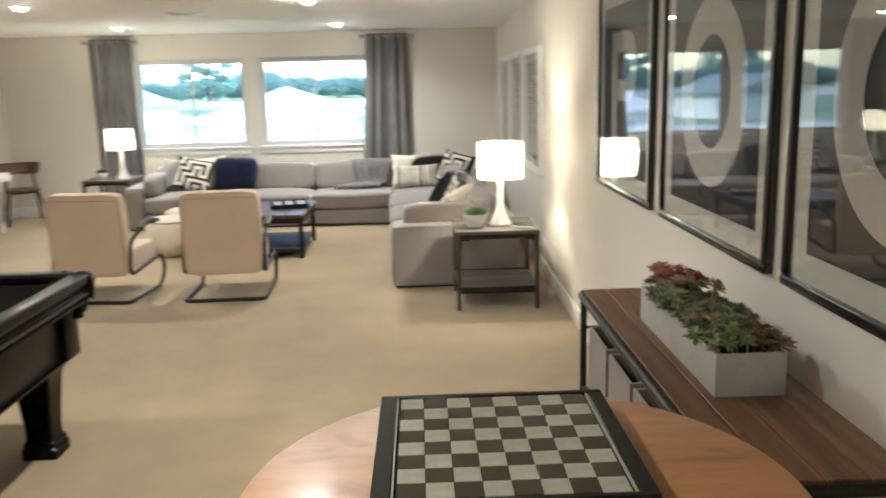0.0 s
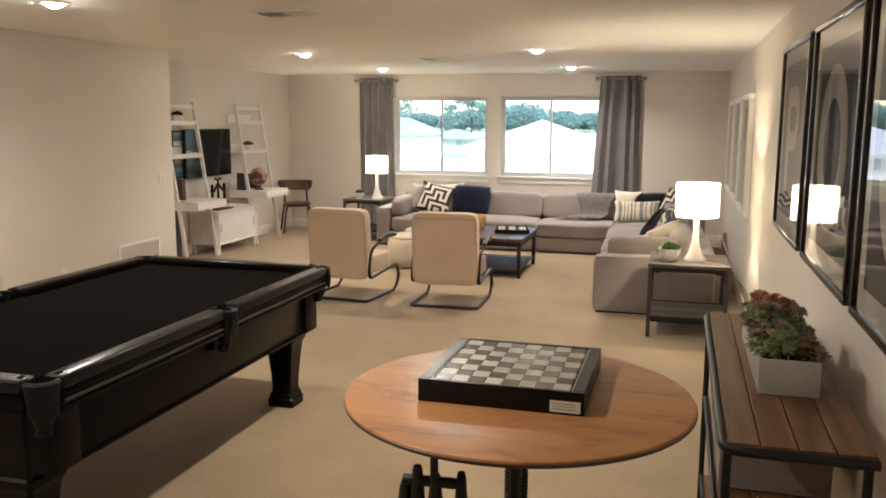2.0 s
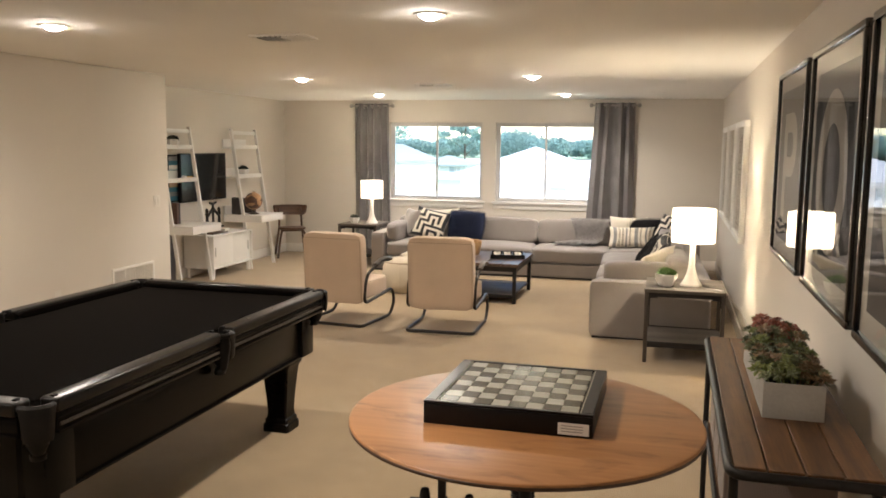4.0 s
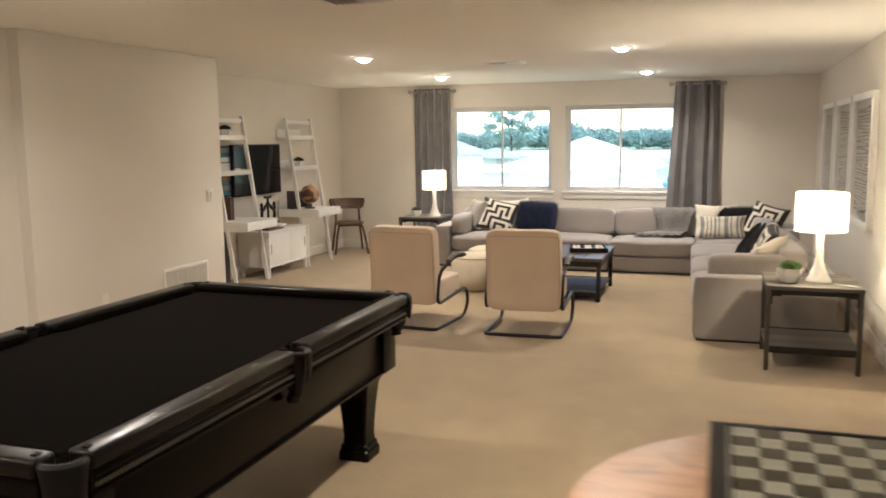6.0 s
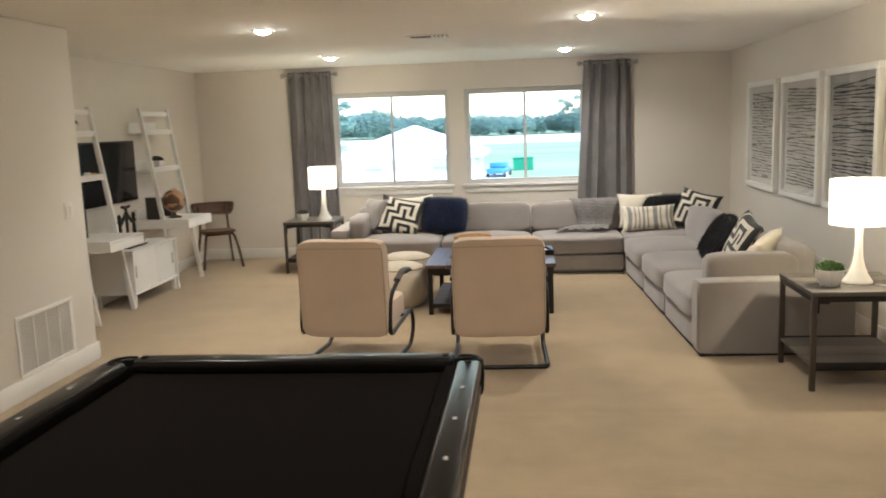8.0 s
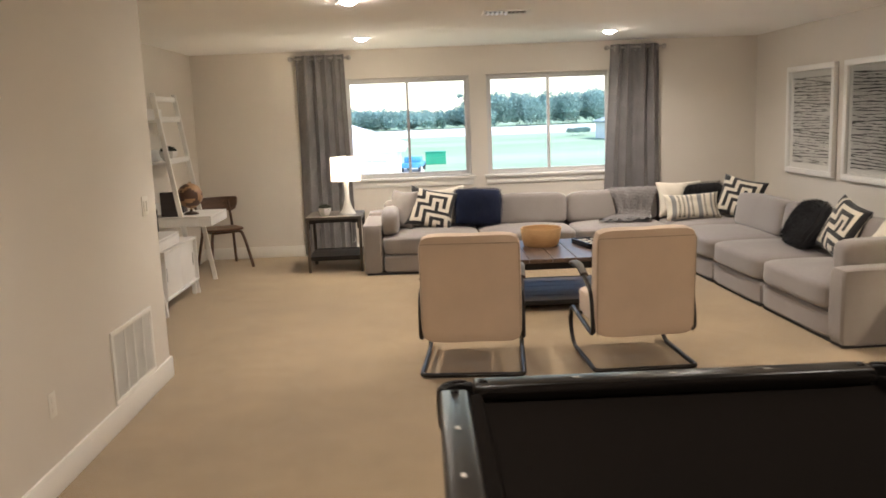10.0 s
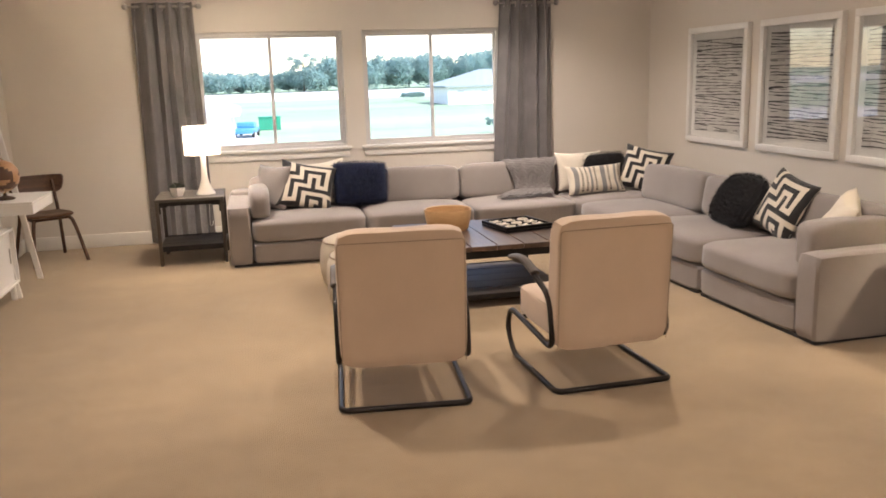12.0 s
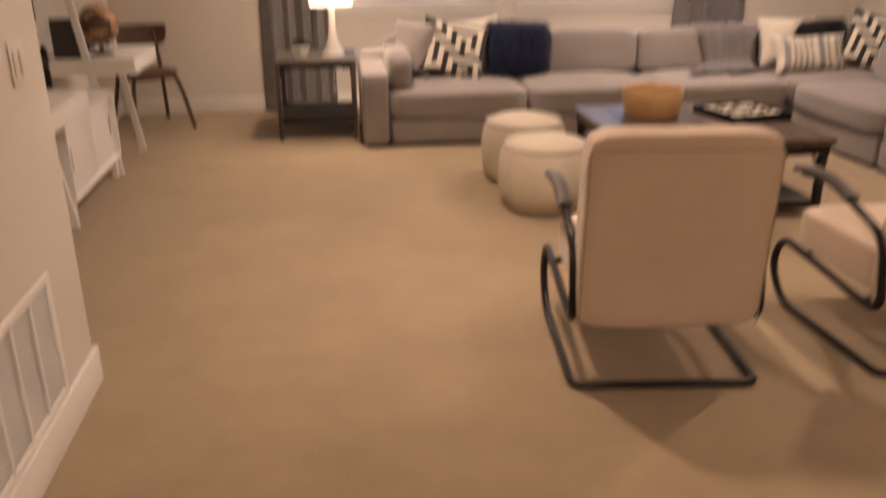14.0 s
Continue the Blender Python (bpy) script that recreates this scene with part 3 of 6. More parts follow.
def pool_table():
    X0, X1, Y0, Y1, T = -4.03, -2.668, 1.19, 3.67, 0.862
    cx, cy = (X0 + X1) / 2, (Y0 + Y1) / 2
    a, b = (X1 - X0) / 2, (Y1 - Y0) / 2
    t = thing("pool_table", "black lacquered pool table with black felt and leather drop pockets", "pool table", pose(cx, cy, 0))
    part("slate_bed", box((-a + 0.1, -b + 0.1, 0.775), (a - 0.1, b - 0.1, 0.822)), M["felt"], t, "black felt playing surface")
    rw = 0.084
    # rails, two on each long side and one on each end, with a rounded cushion below the inner edge
    def rail(lo, hi, along):
        bm = bmesh.new()
        add_box(bm, lo, hi, 0.012, 3)
        return bm
    gap = 0.055
    cor = 0.10
    segs = []
    for sx in (-1, 1):
        for y0, y1 in ((-b + cor, -gap), (gap, b - cor)):
            x_out, x_in = sx * a, sx * (a - rw)
            segs.append((part("rail", rail((min(x_out, x_in), y0, 0.812), (max(x_out, x_in), y1, T), "y"), M["railtop"], t), sx, y0, y1))
            xi, xc = sx * (a - rw), sx * (a - rw - 0.036)
            part("cushion", cushion((min(xi, xc) - 0.004, y0 + 0.012, 0.822), (max(xi, xc) + 0.004, y1 - 0.012, T - 0.004), 5, cuts=5), M["felt"], t)
            xa = sx * (a - 0.012)
            part("skirt", boxes([((min(xa, xa - sx * 0.03), y0, 0.745), (max(xa, xa - sx * 0.03), y1, 0.815)), ((min(xa + sx * 0.008, xa - sx * 0.03), y0, 0.735), (max(xa + sx * 0.008, xa - sx * 0.03), y1, 0.750))], 0.005, 2), M["lacquer"], t)
            part("beading", rope((sx * (a - 0.008), y0 + 0.01, 0.768), (sx * (a - 0.008), y1 - 0.01, 0.768), 0.0075), M["rope"], t, "carved rope beading")
            part("fillet", tube([(sx * (a - 0.008), y0 + 0.01, 0.792), (sx * (a - 0.008), y1 - 0.01, 0.792)], 0.004, 8), M["lacquer"], t)
            for k in range(3):
                y = math.copysign(0.28 * (k + 1), y0 + y1)
                part("sight", box((-0.011, -0.0055, 0), (0.011, 0.0055, 0.0015), rot=Matrix.Translation((sx * (a - 0.042), y, T)) @ Matrix.Rotation(radians(90), 4, "Z")), M["pearl"], t)
    for sy in (-1, 1):
        y_out, y_in = sy * b, sy * (b - rw)
        part("rail", rail((-a + cor, min(y_out, y_in), 0.812), (a - cor, max(y_out, y_in), T), "x"), M["railtop"], t)
        yi, yc = sy * (b - rw), sy * (b - rw - 0.036)
        part("cushion", cushion((-a + cor + 0.012, min(yi, yc) - 0.004, 0.822), (a - cor - 0.012, max(yi, yc) + 0.004, T - 0.004), 5, cuts=5), M["felt"], t)
        ya = sy * (b - 0.012)
        part("skirt", boxes([((-a + cor, min(ya, ya - sy * 0.03), 0.745), (a - cor, max(ya, ya - sy * 0.03), 0.815)), ((-a + cor, min(ya + sy * 0.008, ya - sy * 0.03), 0.735), (a - cor, max(ya + sy * 0.008, ya - sy * 0.03), 0.750))], 0.005, 2), M["lacquer"], t)
        for k in range(3):
            part("sight", box((-0.011, -0.0055, 0), (0.011, 0.0055, 0.0015), rot=Matrix.Translation((0.28 * (k - 1), sy * (b - 0.042), T))), M["pearl"], t)
    # cabinet below the rails
    ia, ib = a - 0.085, b - 0.115
    for lo, hi in (((-ia, -ib), (-ia + 0.035, ib)), ((ia - 0.035, -ib), (ia, ib)), ((-ia + 0.035, -ib), (ia - 0.035, -ib + 0.035)), ((-ia + 0.035, ib - 0.035), (ia - 0.035, ib))):
        part("apron", box((*lo, 0.49), (*hi, 0.775), 0.004), M["lacquer"], t)
        part("apron_moulding", box((lo[0] - 0.012 * (lo[0] == -ia), lo[1] - 0.012, 0.478), (hi[0] + 0.012 * (hi[0] == ia), hi[1] + 0.012, 0.489), 0.004), M["lacquer"], t)
    # pockets
    for sx in (-1, 1):
        for sy in (-1, 0, 1):
            px, py = sx * (a - (0.064 if sy else 0.028)), sy * (b - 0.064)
            r = 0.056 if sy else 0.047
            ang = math.atan2(sy, sx) if sy else (0 if sx > 0 else math.pi)
            arc = [(px + r * math.cos(ang + q), py + r * math.sin(ang + q), 0.842) for q in (radians(d) for d in range(-125, 126, 14))]
            bm = tube(arc, 0.011, 10, squash=1.0)
            pk = part("pocket", bm, M["leather"], t, "black leather pocket with a fringed drop net")
            part("pocket_well", lathe([(r - 0.012, 0.845), (r - 0.006, 0.78), (r - 0.02, 0.70), (0.02, 0.668), (0.0, 0.665)], 18, (px, py, 0)), M["leather"], pk)
            # leather strap round the outside and a small fringed net below
            half = 62 if sy else 27
            strap = bmesh.new()
            rows = []
            for z, dr in ((0.856, -0.006), (0.857, 0.004), (0.848, 0.014), (0.80, 0.016), (0.745, 0.012), (0.725, 0.006)):
                wd = half if z > 0.8 else half * (0.8 if sy else 0.62)
                rows.append([strap.verts.new((px + (r + dr) * math.cos(ang + radians(q * wd / 6)), py + (r + dr) * math.sin(ang + radians(q * wd / 6)), z)) for q in range(-6, 7)])
            for p, q in zip(rows, rows[1:]):
                for c in range(12):
                    strap.faces.new((p[c], p[c + 1], q[c + 1], q[c]))
            bmesh.ops.recalc_face_normals(strap, faces=strap.faces[:])
            bmesh.ops.solidify(strap, geom=strap.faces[:], thickness=0.004)
            part("strap", strap, M["leather"], pk)
            fringe = lathe([(0.02, 0.735), (0.03, 0.715), (0.028, 0.70), (0.016, 0.688), (0.018, 0.678), (0.029, 0.662), (0.027, 0.645), (0.0, 0.642)], 14, (px - 0.016 * math.cos(ang), py - 0.016 * math.sin(ang), 0))
            part("drop_net", fringe, M["leather"], pk)
            for q in (-118, 118):
                part("pocket_iron", cushion((px + (r + 0.012) * math.cos(ang + radians(q)) - 0.012, py + (r + 0.012) * math.sin(ang + radians(q)) - 0.012, 0.852), (px + (r + 0.012) * math.cos(ang + radians(q)) + 0.012, py + (r + 0.012) * math.sin(ang + radians(q)) + 0.012, 0.868), 4, cuts=3), M["leather"], pk)
    # legs: square, tapered, with stepped feet
    for sx in (-1, 1):
        for sy in (-1, 1):
            lx, ly = sx * (a - 0.255), sy * (b - 0.175)
            prof = [(0.105, 0.0), (0.105, 0.045), (0.094, 0.055), (0.094, 0.075), (0.082, 0.085), (0.078, 0.12), (0.084, 0.2), (0.098, 0.32), (0.108, 0.39), (0.128, 0.42), (0.128, 0.45), (0.112, 0.46), (0.112, 0.77)]
            bm, rings = bmesh.new(), []
            for w, z in prof:
                w *= 0.8
                c = w * 0.86
                rings.append([bm.verts.new((lx + x, ly + y, z)) for x, y in ((-w, -c), (-c, -w), (c, -w), (w, -c), (w, c), (c, w), (-c, w), (-w, c))])
            for p, q in zip(rings, rings[1:]):
                for k in range(8):
                    j = (k + 1) % 8
                    bm.faces.new((p[k], p[j], q[j], q[k]))
            bm.faces.new(rings[0][::-1])
            bm.faces.new(rings[-1])
            leg = part("leg", bm, M["lacquer"], t, sharp=25)
            xa, xb = sx * (a - 0.22), sx * (ia + 0.016)
            part("leg_post", box((min(xa, xb), ly - 0.078, 0.478), (max(xa, xb), ly + 0.078, 0.742), 0.006), M["lacquer"], leg)
    return t


pool_table()


# ---------- lounge chairs ----------
def lounge_chair(m):
    c = thing("lounge_chair", "cream upholstered cantilever lounge chair on bent gunmetal tubing", "armchair", m, "cream lounge chairs")
    w = 0.322
    tilt = Matrix.Translation((0, 0.03, 0.215)) @ Matrix.Rotation(radians(4), 4, "X") @ Matrix.Translation((0, 0, 0))
    bk = cushion((-0.315, 0.0, 0.0), (0.315, 0.135, 0.685), 11, 0.0, 10, seed=2)
    bmesh.ops.transform(bk, matrix=tilt, verts=bk.verts)
    back = part("backrest", bk, M["cream"], c)
    ring = [(-0.305, 0.01, 0.012), (-0.305, 0.008, 0.638), (0.305, 0.008, 0.638), (0.305, 0.01, 0.012)]
    pb = tube(ring, 0.0024, 6, 0.02)
    bmesh.ops.transform(pb, matrix=tilt @ Matrix.Translation((0, -0.008, 0)), verts=pb.verts)
    part("piping", pb, M["piping"], back, "dark welt seam")
    seat = part("seat", cushion((-0.285, 0.11, 0.245), (0.285, 0.70, 0.425), 9, 0.02, 10, seed=5), M["cream"], c)
    part("piping", tube([(-0.278, 0.69, 0.408), (-0.278, 0.14, 0.41)], 0.0022, 6), M["piping"], seat, "dark welt seam")
    part("piping", tube([(0.278, 0.69, 0.408), (0.278, 0.14, 0.41)], 0.0022, 6), M["piping"], seat, "dark welt seam")
    path = []
    for s in (-1, 1):
        one = [(s * w, 0.62, 0.585), (s * w, 0.45, 0.605), (s * w, 0.10, 0.50), (s * w, 0.05, 0.225), (s * w, 0.70, 0.285), (s * w, 0.76, 0.15), (s * w, 0.66, 0.016), (s * w, 0.0, 0.016)]
        path.append(rounded_path(one, 0.09, 7))
    flat = path[0][:-1] + rounded_path([path[0][-2], (-w, 0, 0.016), (w, 0, 0.016), path[1][-2]], 0.05, 6)[1:-1] + path[1][::-1][1:]
    part("tube_frame", tube(flat, 0.0155, 10), M["tube"], c, "bent gunmetal steel tube")
    for s in (-1, 1):
        pad = tube([(s * w, 0.66, 0.592), (s * w, 0.58, 0.612), (s * w, 0.45, 0.618), (s * w, 0.30, 0.575)], 0.027, 10, 0.06, squash=0.62)
        part("arm_pad", pad, M["armpad"], c, "dark wooden arm rest")
    part("seat_rail", tube([(-w, 0.56, 0.262), (w, 0.56, 0.262)], 0.012, 8), M["tube"], c)
    part("seat_rail", tube([(-w, 0.16, 0.236), (w, 0.16, 0.236)], 0.012, 8), M["tube"], c)
    return c


lounge_chair(pose(-3.79, 6.355, 0, 0, 0, -5.5))
lounge_chair(pose(-2.700, 6.325, 0, 0, 0, 2.0))


# ---------- sectional sofa ----------
def sofa_unit(label, m, W, D=1.04, arm=None, corner=False, seed=0):
    """One module: plinth, base, seat cushion, back frame and back cushion; it faces -y from x 0 to W, y 0 to D."""
    s = thing("sofa_unit", label, "sofa", m, "sectional sofa")
    a0 = 0.2 if arm == "l" else 0.0
    a1 = 0.2 if arm == "r" else 0.0
    g = 0.004
    part("plinth", box((0.03, 0.03, 0.0), (W - 0.03, D - 0.03, 0.022)), M["gap"], s)
    part("base", cushion((g + a0, 0.012, 0.018), (W - g - a1, D - 0.2, 0.205), 16, 0, 8, seed=seed), M["sofa"], s)
    part("seat_cushion", cushion((g + a0, -0.012, 0.206), (W - g - a1, D - 0.3 if not corner else D - 0.3, 0.402), 8, 0.035, 10, seed=seed + 3), M["sofa"], s)
    part("back_frame", cushion((g, D - 0.2, 0.018), (W - g, D, 0.585), 14, 0, 8, seed=seed + 5), M["sofa"], s)
    bc = cushion((a0 + 0.004, -0.11, 0.0), (W - a1 - 0.004, 0.11, 0.345), 7.5, 0.012, 10, seed=seed + 7)
    bmesh.ops.transform(bc, matrix=Matrix.Translation((0, D - 0.335, 0.385)) @ Matrix.Rotation(radians(-9), 4, "X"), verts=bc.verts)
    if not corner:
        part("back_cushion", bc, M["sofa"], s)
    else:
        bc.free()
    for side, x0 in (("l", 0.0), ("r", W - 0.2)):
        if arm == side:
            part("armrest", cushion((x0 + g, 0.0, 0.018), (x0 + 0.2 - g, D, 0.535), 22, 0.006, 9, seed=seed + 9), M["sofa"], s)
            bx0 = x0 + 0.19 if side == "l" else x0 - 0.18
            bo = cushion((bx0, 0.05 if side == "l" else 0.11, 0.40), (bx0 + 0.19, D - 0.30, 0.665 if side == "l" else 0.685), 4.5 if side == "l" else 7, 0.008, 9, seed=seed + 11)
            part("arm_cushion", bo, M["sofa"], s)
    return s


SY = 9.93
sofa_unit("grey upholstered sofa end unit with one arm", pose(-4.71, SY, 0), 1.235, arm="l", seed=1)
sofa_unit("grey upholstered armless sofa unit under the window", pose(-3.475, SY, 0), 1.018, seed=21)
sofa_unit("grey upholstered armless sofa unit with a throw", pose(-2.457, SY, 0), 1.018, seed=41)
# corner unit with two backs
cu = sofa_unit("grey upholstered corner sofa unit full of cushions", pose(-1.439, SY, 0), 1.16, corner=True, seed=61)
part("back_frame", cushion((0.96, 0.0, 0.018), (1.16, 0.84, 0.585), 14, 0, 8, seed=66), M["sofa"], cu)
c1 = cushion((0.02, -0.11, 0.0), (0.9, 0.11, 0.34), 5.5, 0.012, 10, seed=68)
bmesh.ops.transform(c1, matrix=Matrix.Translation((0, 0.705, 0.385)) @ Matrix.Rotation(radians(-9), 4, "X"), verts=c1.verts)
part("back_cushion", c1, M["sofa"], cu)


def run_pose(y):
    """A place on the front line of the run along the wall, which stands slightly askew."""
    return pose(-1.343 - 0.0377 * (y - 6.575), y, 0, 0, 0, -87.84)


sofa_unit("grey upholstered armless sofa unit along the wall", run_pose(9.925), 1.055, D=1.07, seed=81)
sofa_unit("grey upholstered armless sofa unit along the wall", run_pose(8.87), 1.02, D=1.07, seed=101)
sofa_unit("grey upholstered sofa end unit beside the lamp table", run_pose(7.85), 1.275, D=1.07, arm="r", seed=121)


# ---------- pillows ----------
KEY = ["##.#########", "##.#.......#", "...#.#####.#", "####.#...#.#", "#....#.#.#.#", "#.####.#.#.#", "#.#....#...#", "#.#.########", "#.#.#.......", "#.#.#.####.#", "#...#.#..#.#", "#####.#.##.#"]


def pillow_bm(w, h, th, n=24, pattern=None, seed=0, blunt=0.0):
    """A stuffed square pillow standing on its edge, front towards -y; pattern(u, v) picks the material."""
    bm = bmesh.new()
    layers = []
    for side in (-1, 1):
        grid = []
        for j in range(n + 1):
            row = []
            for i in range(n + 1):
                u, v = 2 * i / n - 1, 2 * j / n - 1
                full = max(0, (1 - u ** 4) * (1 - v ** 4)) ** 0.55
                px = u * (1 - 0.10 * (1 - v * v)) * math.sqrt(1 - blunt * v * v / 2)
                pz = v * (1 - 0.10 * (1 - u * u)) * math.sqrt(1 - blunt * u * u / 2)
                wob = 0.012 * noise.noise(Vector((u * 1.6 + seed, v * 1.6, side)))
                row.append(bm.verts.new((px * w / 2, side * (th / 2 * full + 0.003) + wob, h / 2 + pz * h / 2 - 0.02 * (1 - v) * (1 - abs(u)) * 0)))
            grid.append(row)
        for j in range(n):
            for i in range(n):
                vs = (grid[j][i], grid[j][i + 1], grid[j + 1][i + 1], grid[j + 1][i])
                f = bm.faces.new(vs if side < 0 else vs[::-1])
                if pattern:
                    f.material_index = pattern((i + 0.5) / n, (j + 0.5) / n)
        layers.append(grid)
    a, b = layers
    rim = [(0, i) for i in range(n)] + [(j, n) for j in range(n)] + [(n, n - i) for i in range(n)] + [(n - j, 0) for j in range(n)]
    for k in range(len(rim)):
        p, q = rim[k], rim[(k + 1) % len(rim)]
        bm.faces.new((a[q[0]][q[1]], a[p[0]][p[1]], b[p[0]][p[1]], b[q[0]][q[1]]))
    return bm


def key_pattern(u, v):
    return 1 if KEY[min(11, int((1 - v) * 12))][min(11, int(u * 12))] == "#" else 0


def stripe_pattern(u, v):
    k = int(u * 24)
    if k in (2, 3, 9, 14, 15, 20):
        return 2
    if k in (5, 7, 11, 17, 22):
        return 1 if int(v * 24) % 2 else 0
    return 0


def pillow(kind, label, x, y, z, w, h, th, lean, rz, roll=0, seed=0):
    m = pose(x, y, z, 0, 0, rz) @ Matrix.Rotation(radians(-lean), 4, "X") @ Matrix.Rotation(radians(roll), 4, "Y")
    p = thing("throw_pillow", label, "pillow", m, "sofa pillows")
    if kind == "key":
        part("cover", pillow_bm(w, h, th, 36, key_pattern, seed), (M["ivory"], M["black_cloth"]), p, sharp=80)
    elif kind == "stripe":
        part("cover", pillow_bm(w, h, th, 24, stripe_pattern, seed), (M["ivory"], M["black_cloth"], M["stripe_grey"]), p, sharp=80)
    elif kind == "fur":
        mm = M["navy"] if "navy" in label else M["black_fur"]
        bm = pillow_bm(w * 1.06, h * 1.06, th, 18, None, seed, 0.95 if "round" in label else 0.55)
        rnd = random.Random(seed)
        bm.normal_update()
        faces = list(bm.faces)
        tufts = bmesh.new()
        for f in faces:
            c, nrm = f.calc_center_median(), f.normal
            for _ in range(26):
                q = c + Vector((rnd.uniform(-1, 1), 0, rnd.uniform(-1, 1))) * (w / 30)
                tip = q + nrm * rnd.uniform(0.008, 0.024) + Vector((rnd.uniform(-1, 1), rnd.uniform(-1, 1), rnd.uniform(-1.3, 0.7))) * 0.010
                side = Vector((rnd.uniform(-1, 1), rnd.uniform(-1, 1), rnd.uniform(-1, 1))).normalized() * 0.0022
                tufts.faces.new([tufts.verts.new(v) for v in (q - side, q + side, tip)])
        part("cover", bm, mm, p, sharp=80)
        tagged(part("fur", tufts, mm, p), kind="stuff")
    else:
        part("cover", pillow_bm(w, h, th, 16, None, seed), kind, p, sharp=80)


pillow(M["sofa"], "plain grey square pillow on the sofa", -4.33, 10.47, 0.425, 0.42, 0.42, 0.14, 14, -50, 0, 1)
pillow("key", "ivory square pillow with black Greek key pattern", -4.03, 10.32, 0.425, 0.52, 0.46, 0.15, 24, 2, 13, 2)
pillow(M["ivory"], "ivory square pillow behind a patterned one", -3.78, 10.50, 0.43, 0.46, 0.43, 0.14, 16, 4, -6, 3)
pillow("fur", "navy blue shaggy fur square pillow", -3.47, 10.41, 0.425, 0.53, 0.41, 0.17, 20, 4, 3, 4)
pillow(M["ivory"], "ivory square pillow in the sofa corner", -1.20, 10.47, 0.43, 0.52, 0.40, 0.14, 18, 3, 0, 5)
pillow("fur", "black shaggy fur square pillow in the sofa corner", -1.00, 10.42, 0.44, 0.56, 0.36, 0.13, 22, -6, -3, 6)
pillow("stripe", "ivory and grey striped lumbar pillow", -1.15, 10.20, 0.425, 0.60, 0.30, 0.13, 26, -3, -2, 7)
pillow("key", "ivory square pillow with black Greek key pattern", -0.74, 10.16, 0.43, 0.48, 0.46, 0.15, 24, -32, 13, 8)
pillow("fur", "black shaggy fur round-edged pillow leaning on another", -0.97, 8.22, 0.42, 0.58, 0.44, 0.17, 34, -94, 0, 9)
pillow("key", "ivory square pillow with black Greek key pattern", -0.86, 7.80, 0.42, 0.46, 0.47, 0.15, 24, -86, 13, 10)
pillow(M["ivory"], "ivory square pillow against the sofa arm", -0.87, 7.22, 0.42, 0.46, 0.42, 0.15, 30, -120, 12, 11)

# knitted throw over the back cushion and down onto the seat
th = thing("throw_blanket", "grey knitted throw draped over the sofa back", "blanket", pose(-1.72, SY, 0))
bm = bmesh.new()
prof = [(0.87, 0.60), (0.83, 0.69), (0.78, 0.738), (0.70, 0.74), (0.64, 0.70), (0.605, 0.62), (0.585, 0.52), (0.56, 0.46), (0.50, 0.447), (0.40, 0.452), (0.30, 0.45), (0.22, 0.448)]
cols = 22
grids = []
for off in (0.0, 0.008):
    g = []
    for k, (y, z) in enumerate(prof):
        w = 0.24 + 0.05 * math.sin(k * 0.7)
        g.append([bm.verts.new((w * (2 * i / cols - 1) - 0.05 * (k > 7) * (k - 7), y - off * 0.6 + 0.008 * math.sin(i * 1.3 + k * 0.5), z + off + 0.010 * math.sin(i * 1.7 + k) * (0.4 + 0.6 * (k > 7)) + 0.012)) for i in range(cols + 1)])
    grids.append(g)
for s, g in enumerate(grids):
    for a, b in zip(g, g[1:]):
        for i in range(cols):
            vs = (a[i], a[i + 1], b[i + 1], b[i])
            bm.faces.new(vs if s else vs[::-1])
part("blanket", bm, M["throw"], th, sharp=80)
rnd = random.Random(3)
for k in range(24):
    x = -0.45 + k * 0.017
    part("tassel", tube([(x, 0.225, 0.462), (x + rnd.uniform(-0.01, 0.01), 0.19, 0.456), (x + rnd.uniform(-0.02, 0.02), 0.15, 0.452)], 0.004, 5), M["throw"], th)


# ---------- coffee table, poufs ----------
ct = thing("coffee_table", "dark plank coffee table on a black iron frame", "coffee table", pose(-2.835, 8.5, 0))
ca, cb, ch = 0.575, 0.53, 0.45
for k in range(6):
    x0 = -ca + k * 2 * ca / 6
    part("plank", plank_bevel((x0 + 0.002, -cb, ch - 0.035), (x0 + 2 * ca / 6 - 0.002, cb, ch)), M["darkwood"], ct)
part("apron", boxes([((-ca + 0.02, -cb + 0.02, ch - 0.09), (ca - 0.02, -cb + 0.045, ch - 0.035)), ((-ca + 0.02, cb - 0.045, ch - 0.09), (ca - 0.02, cb - 0.02, ch - 0.035)), ((-ca + 0.02, -cb + 0.045, ch - 0.09), (-ca + 0.045, cb - 0.045, ch - 0.035)), ((ca - 0.045, -cb + 0.045, ch - 0.09), (ca - 0.02, cb - 0.045, ch - 0.035))], 0.003), M["iron"], ct)
for sx in (-1, 1):
    for sy in (-1, 1):
        lx, ly = sx * (ca - 0.045), sy * (cb - 0.045)
        part("leg", box((lx - 0.02, ly - 0.02, 0), (lx + 0.02, ly + 0.02, ch - 0.035), 0.004), M["iron"], ct)
        part("brace", tube([(lx, ly - sy * 0.02, 0.27), (lx, ly - sy * 0.15, ch - 0.08)], 0.009, 6), M["iron"], ct)
part("shelf", boxes([((-ca + 0.05, -cb + 0.05 + k * 0.19, 0.075), (ca - 0.05, -cb + 0.05 + k * 0.19 + 0.186, 0.098)) for k in range(5)], 0.003), M["greywood"], ct)
for y in (-cb + 0.03, cb - 0.05):
    part("shelf_rail", box((-ca + 0.03, y, 0.06), (ca - 0.03, y + 0.02, 0.1), 0.003), M["iron"], ct)

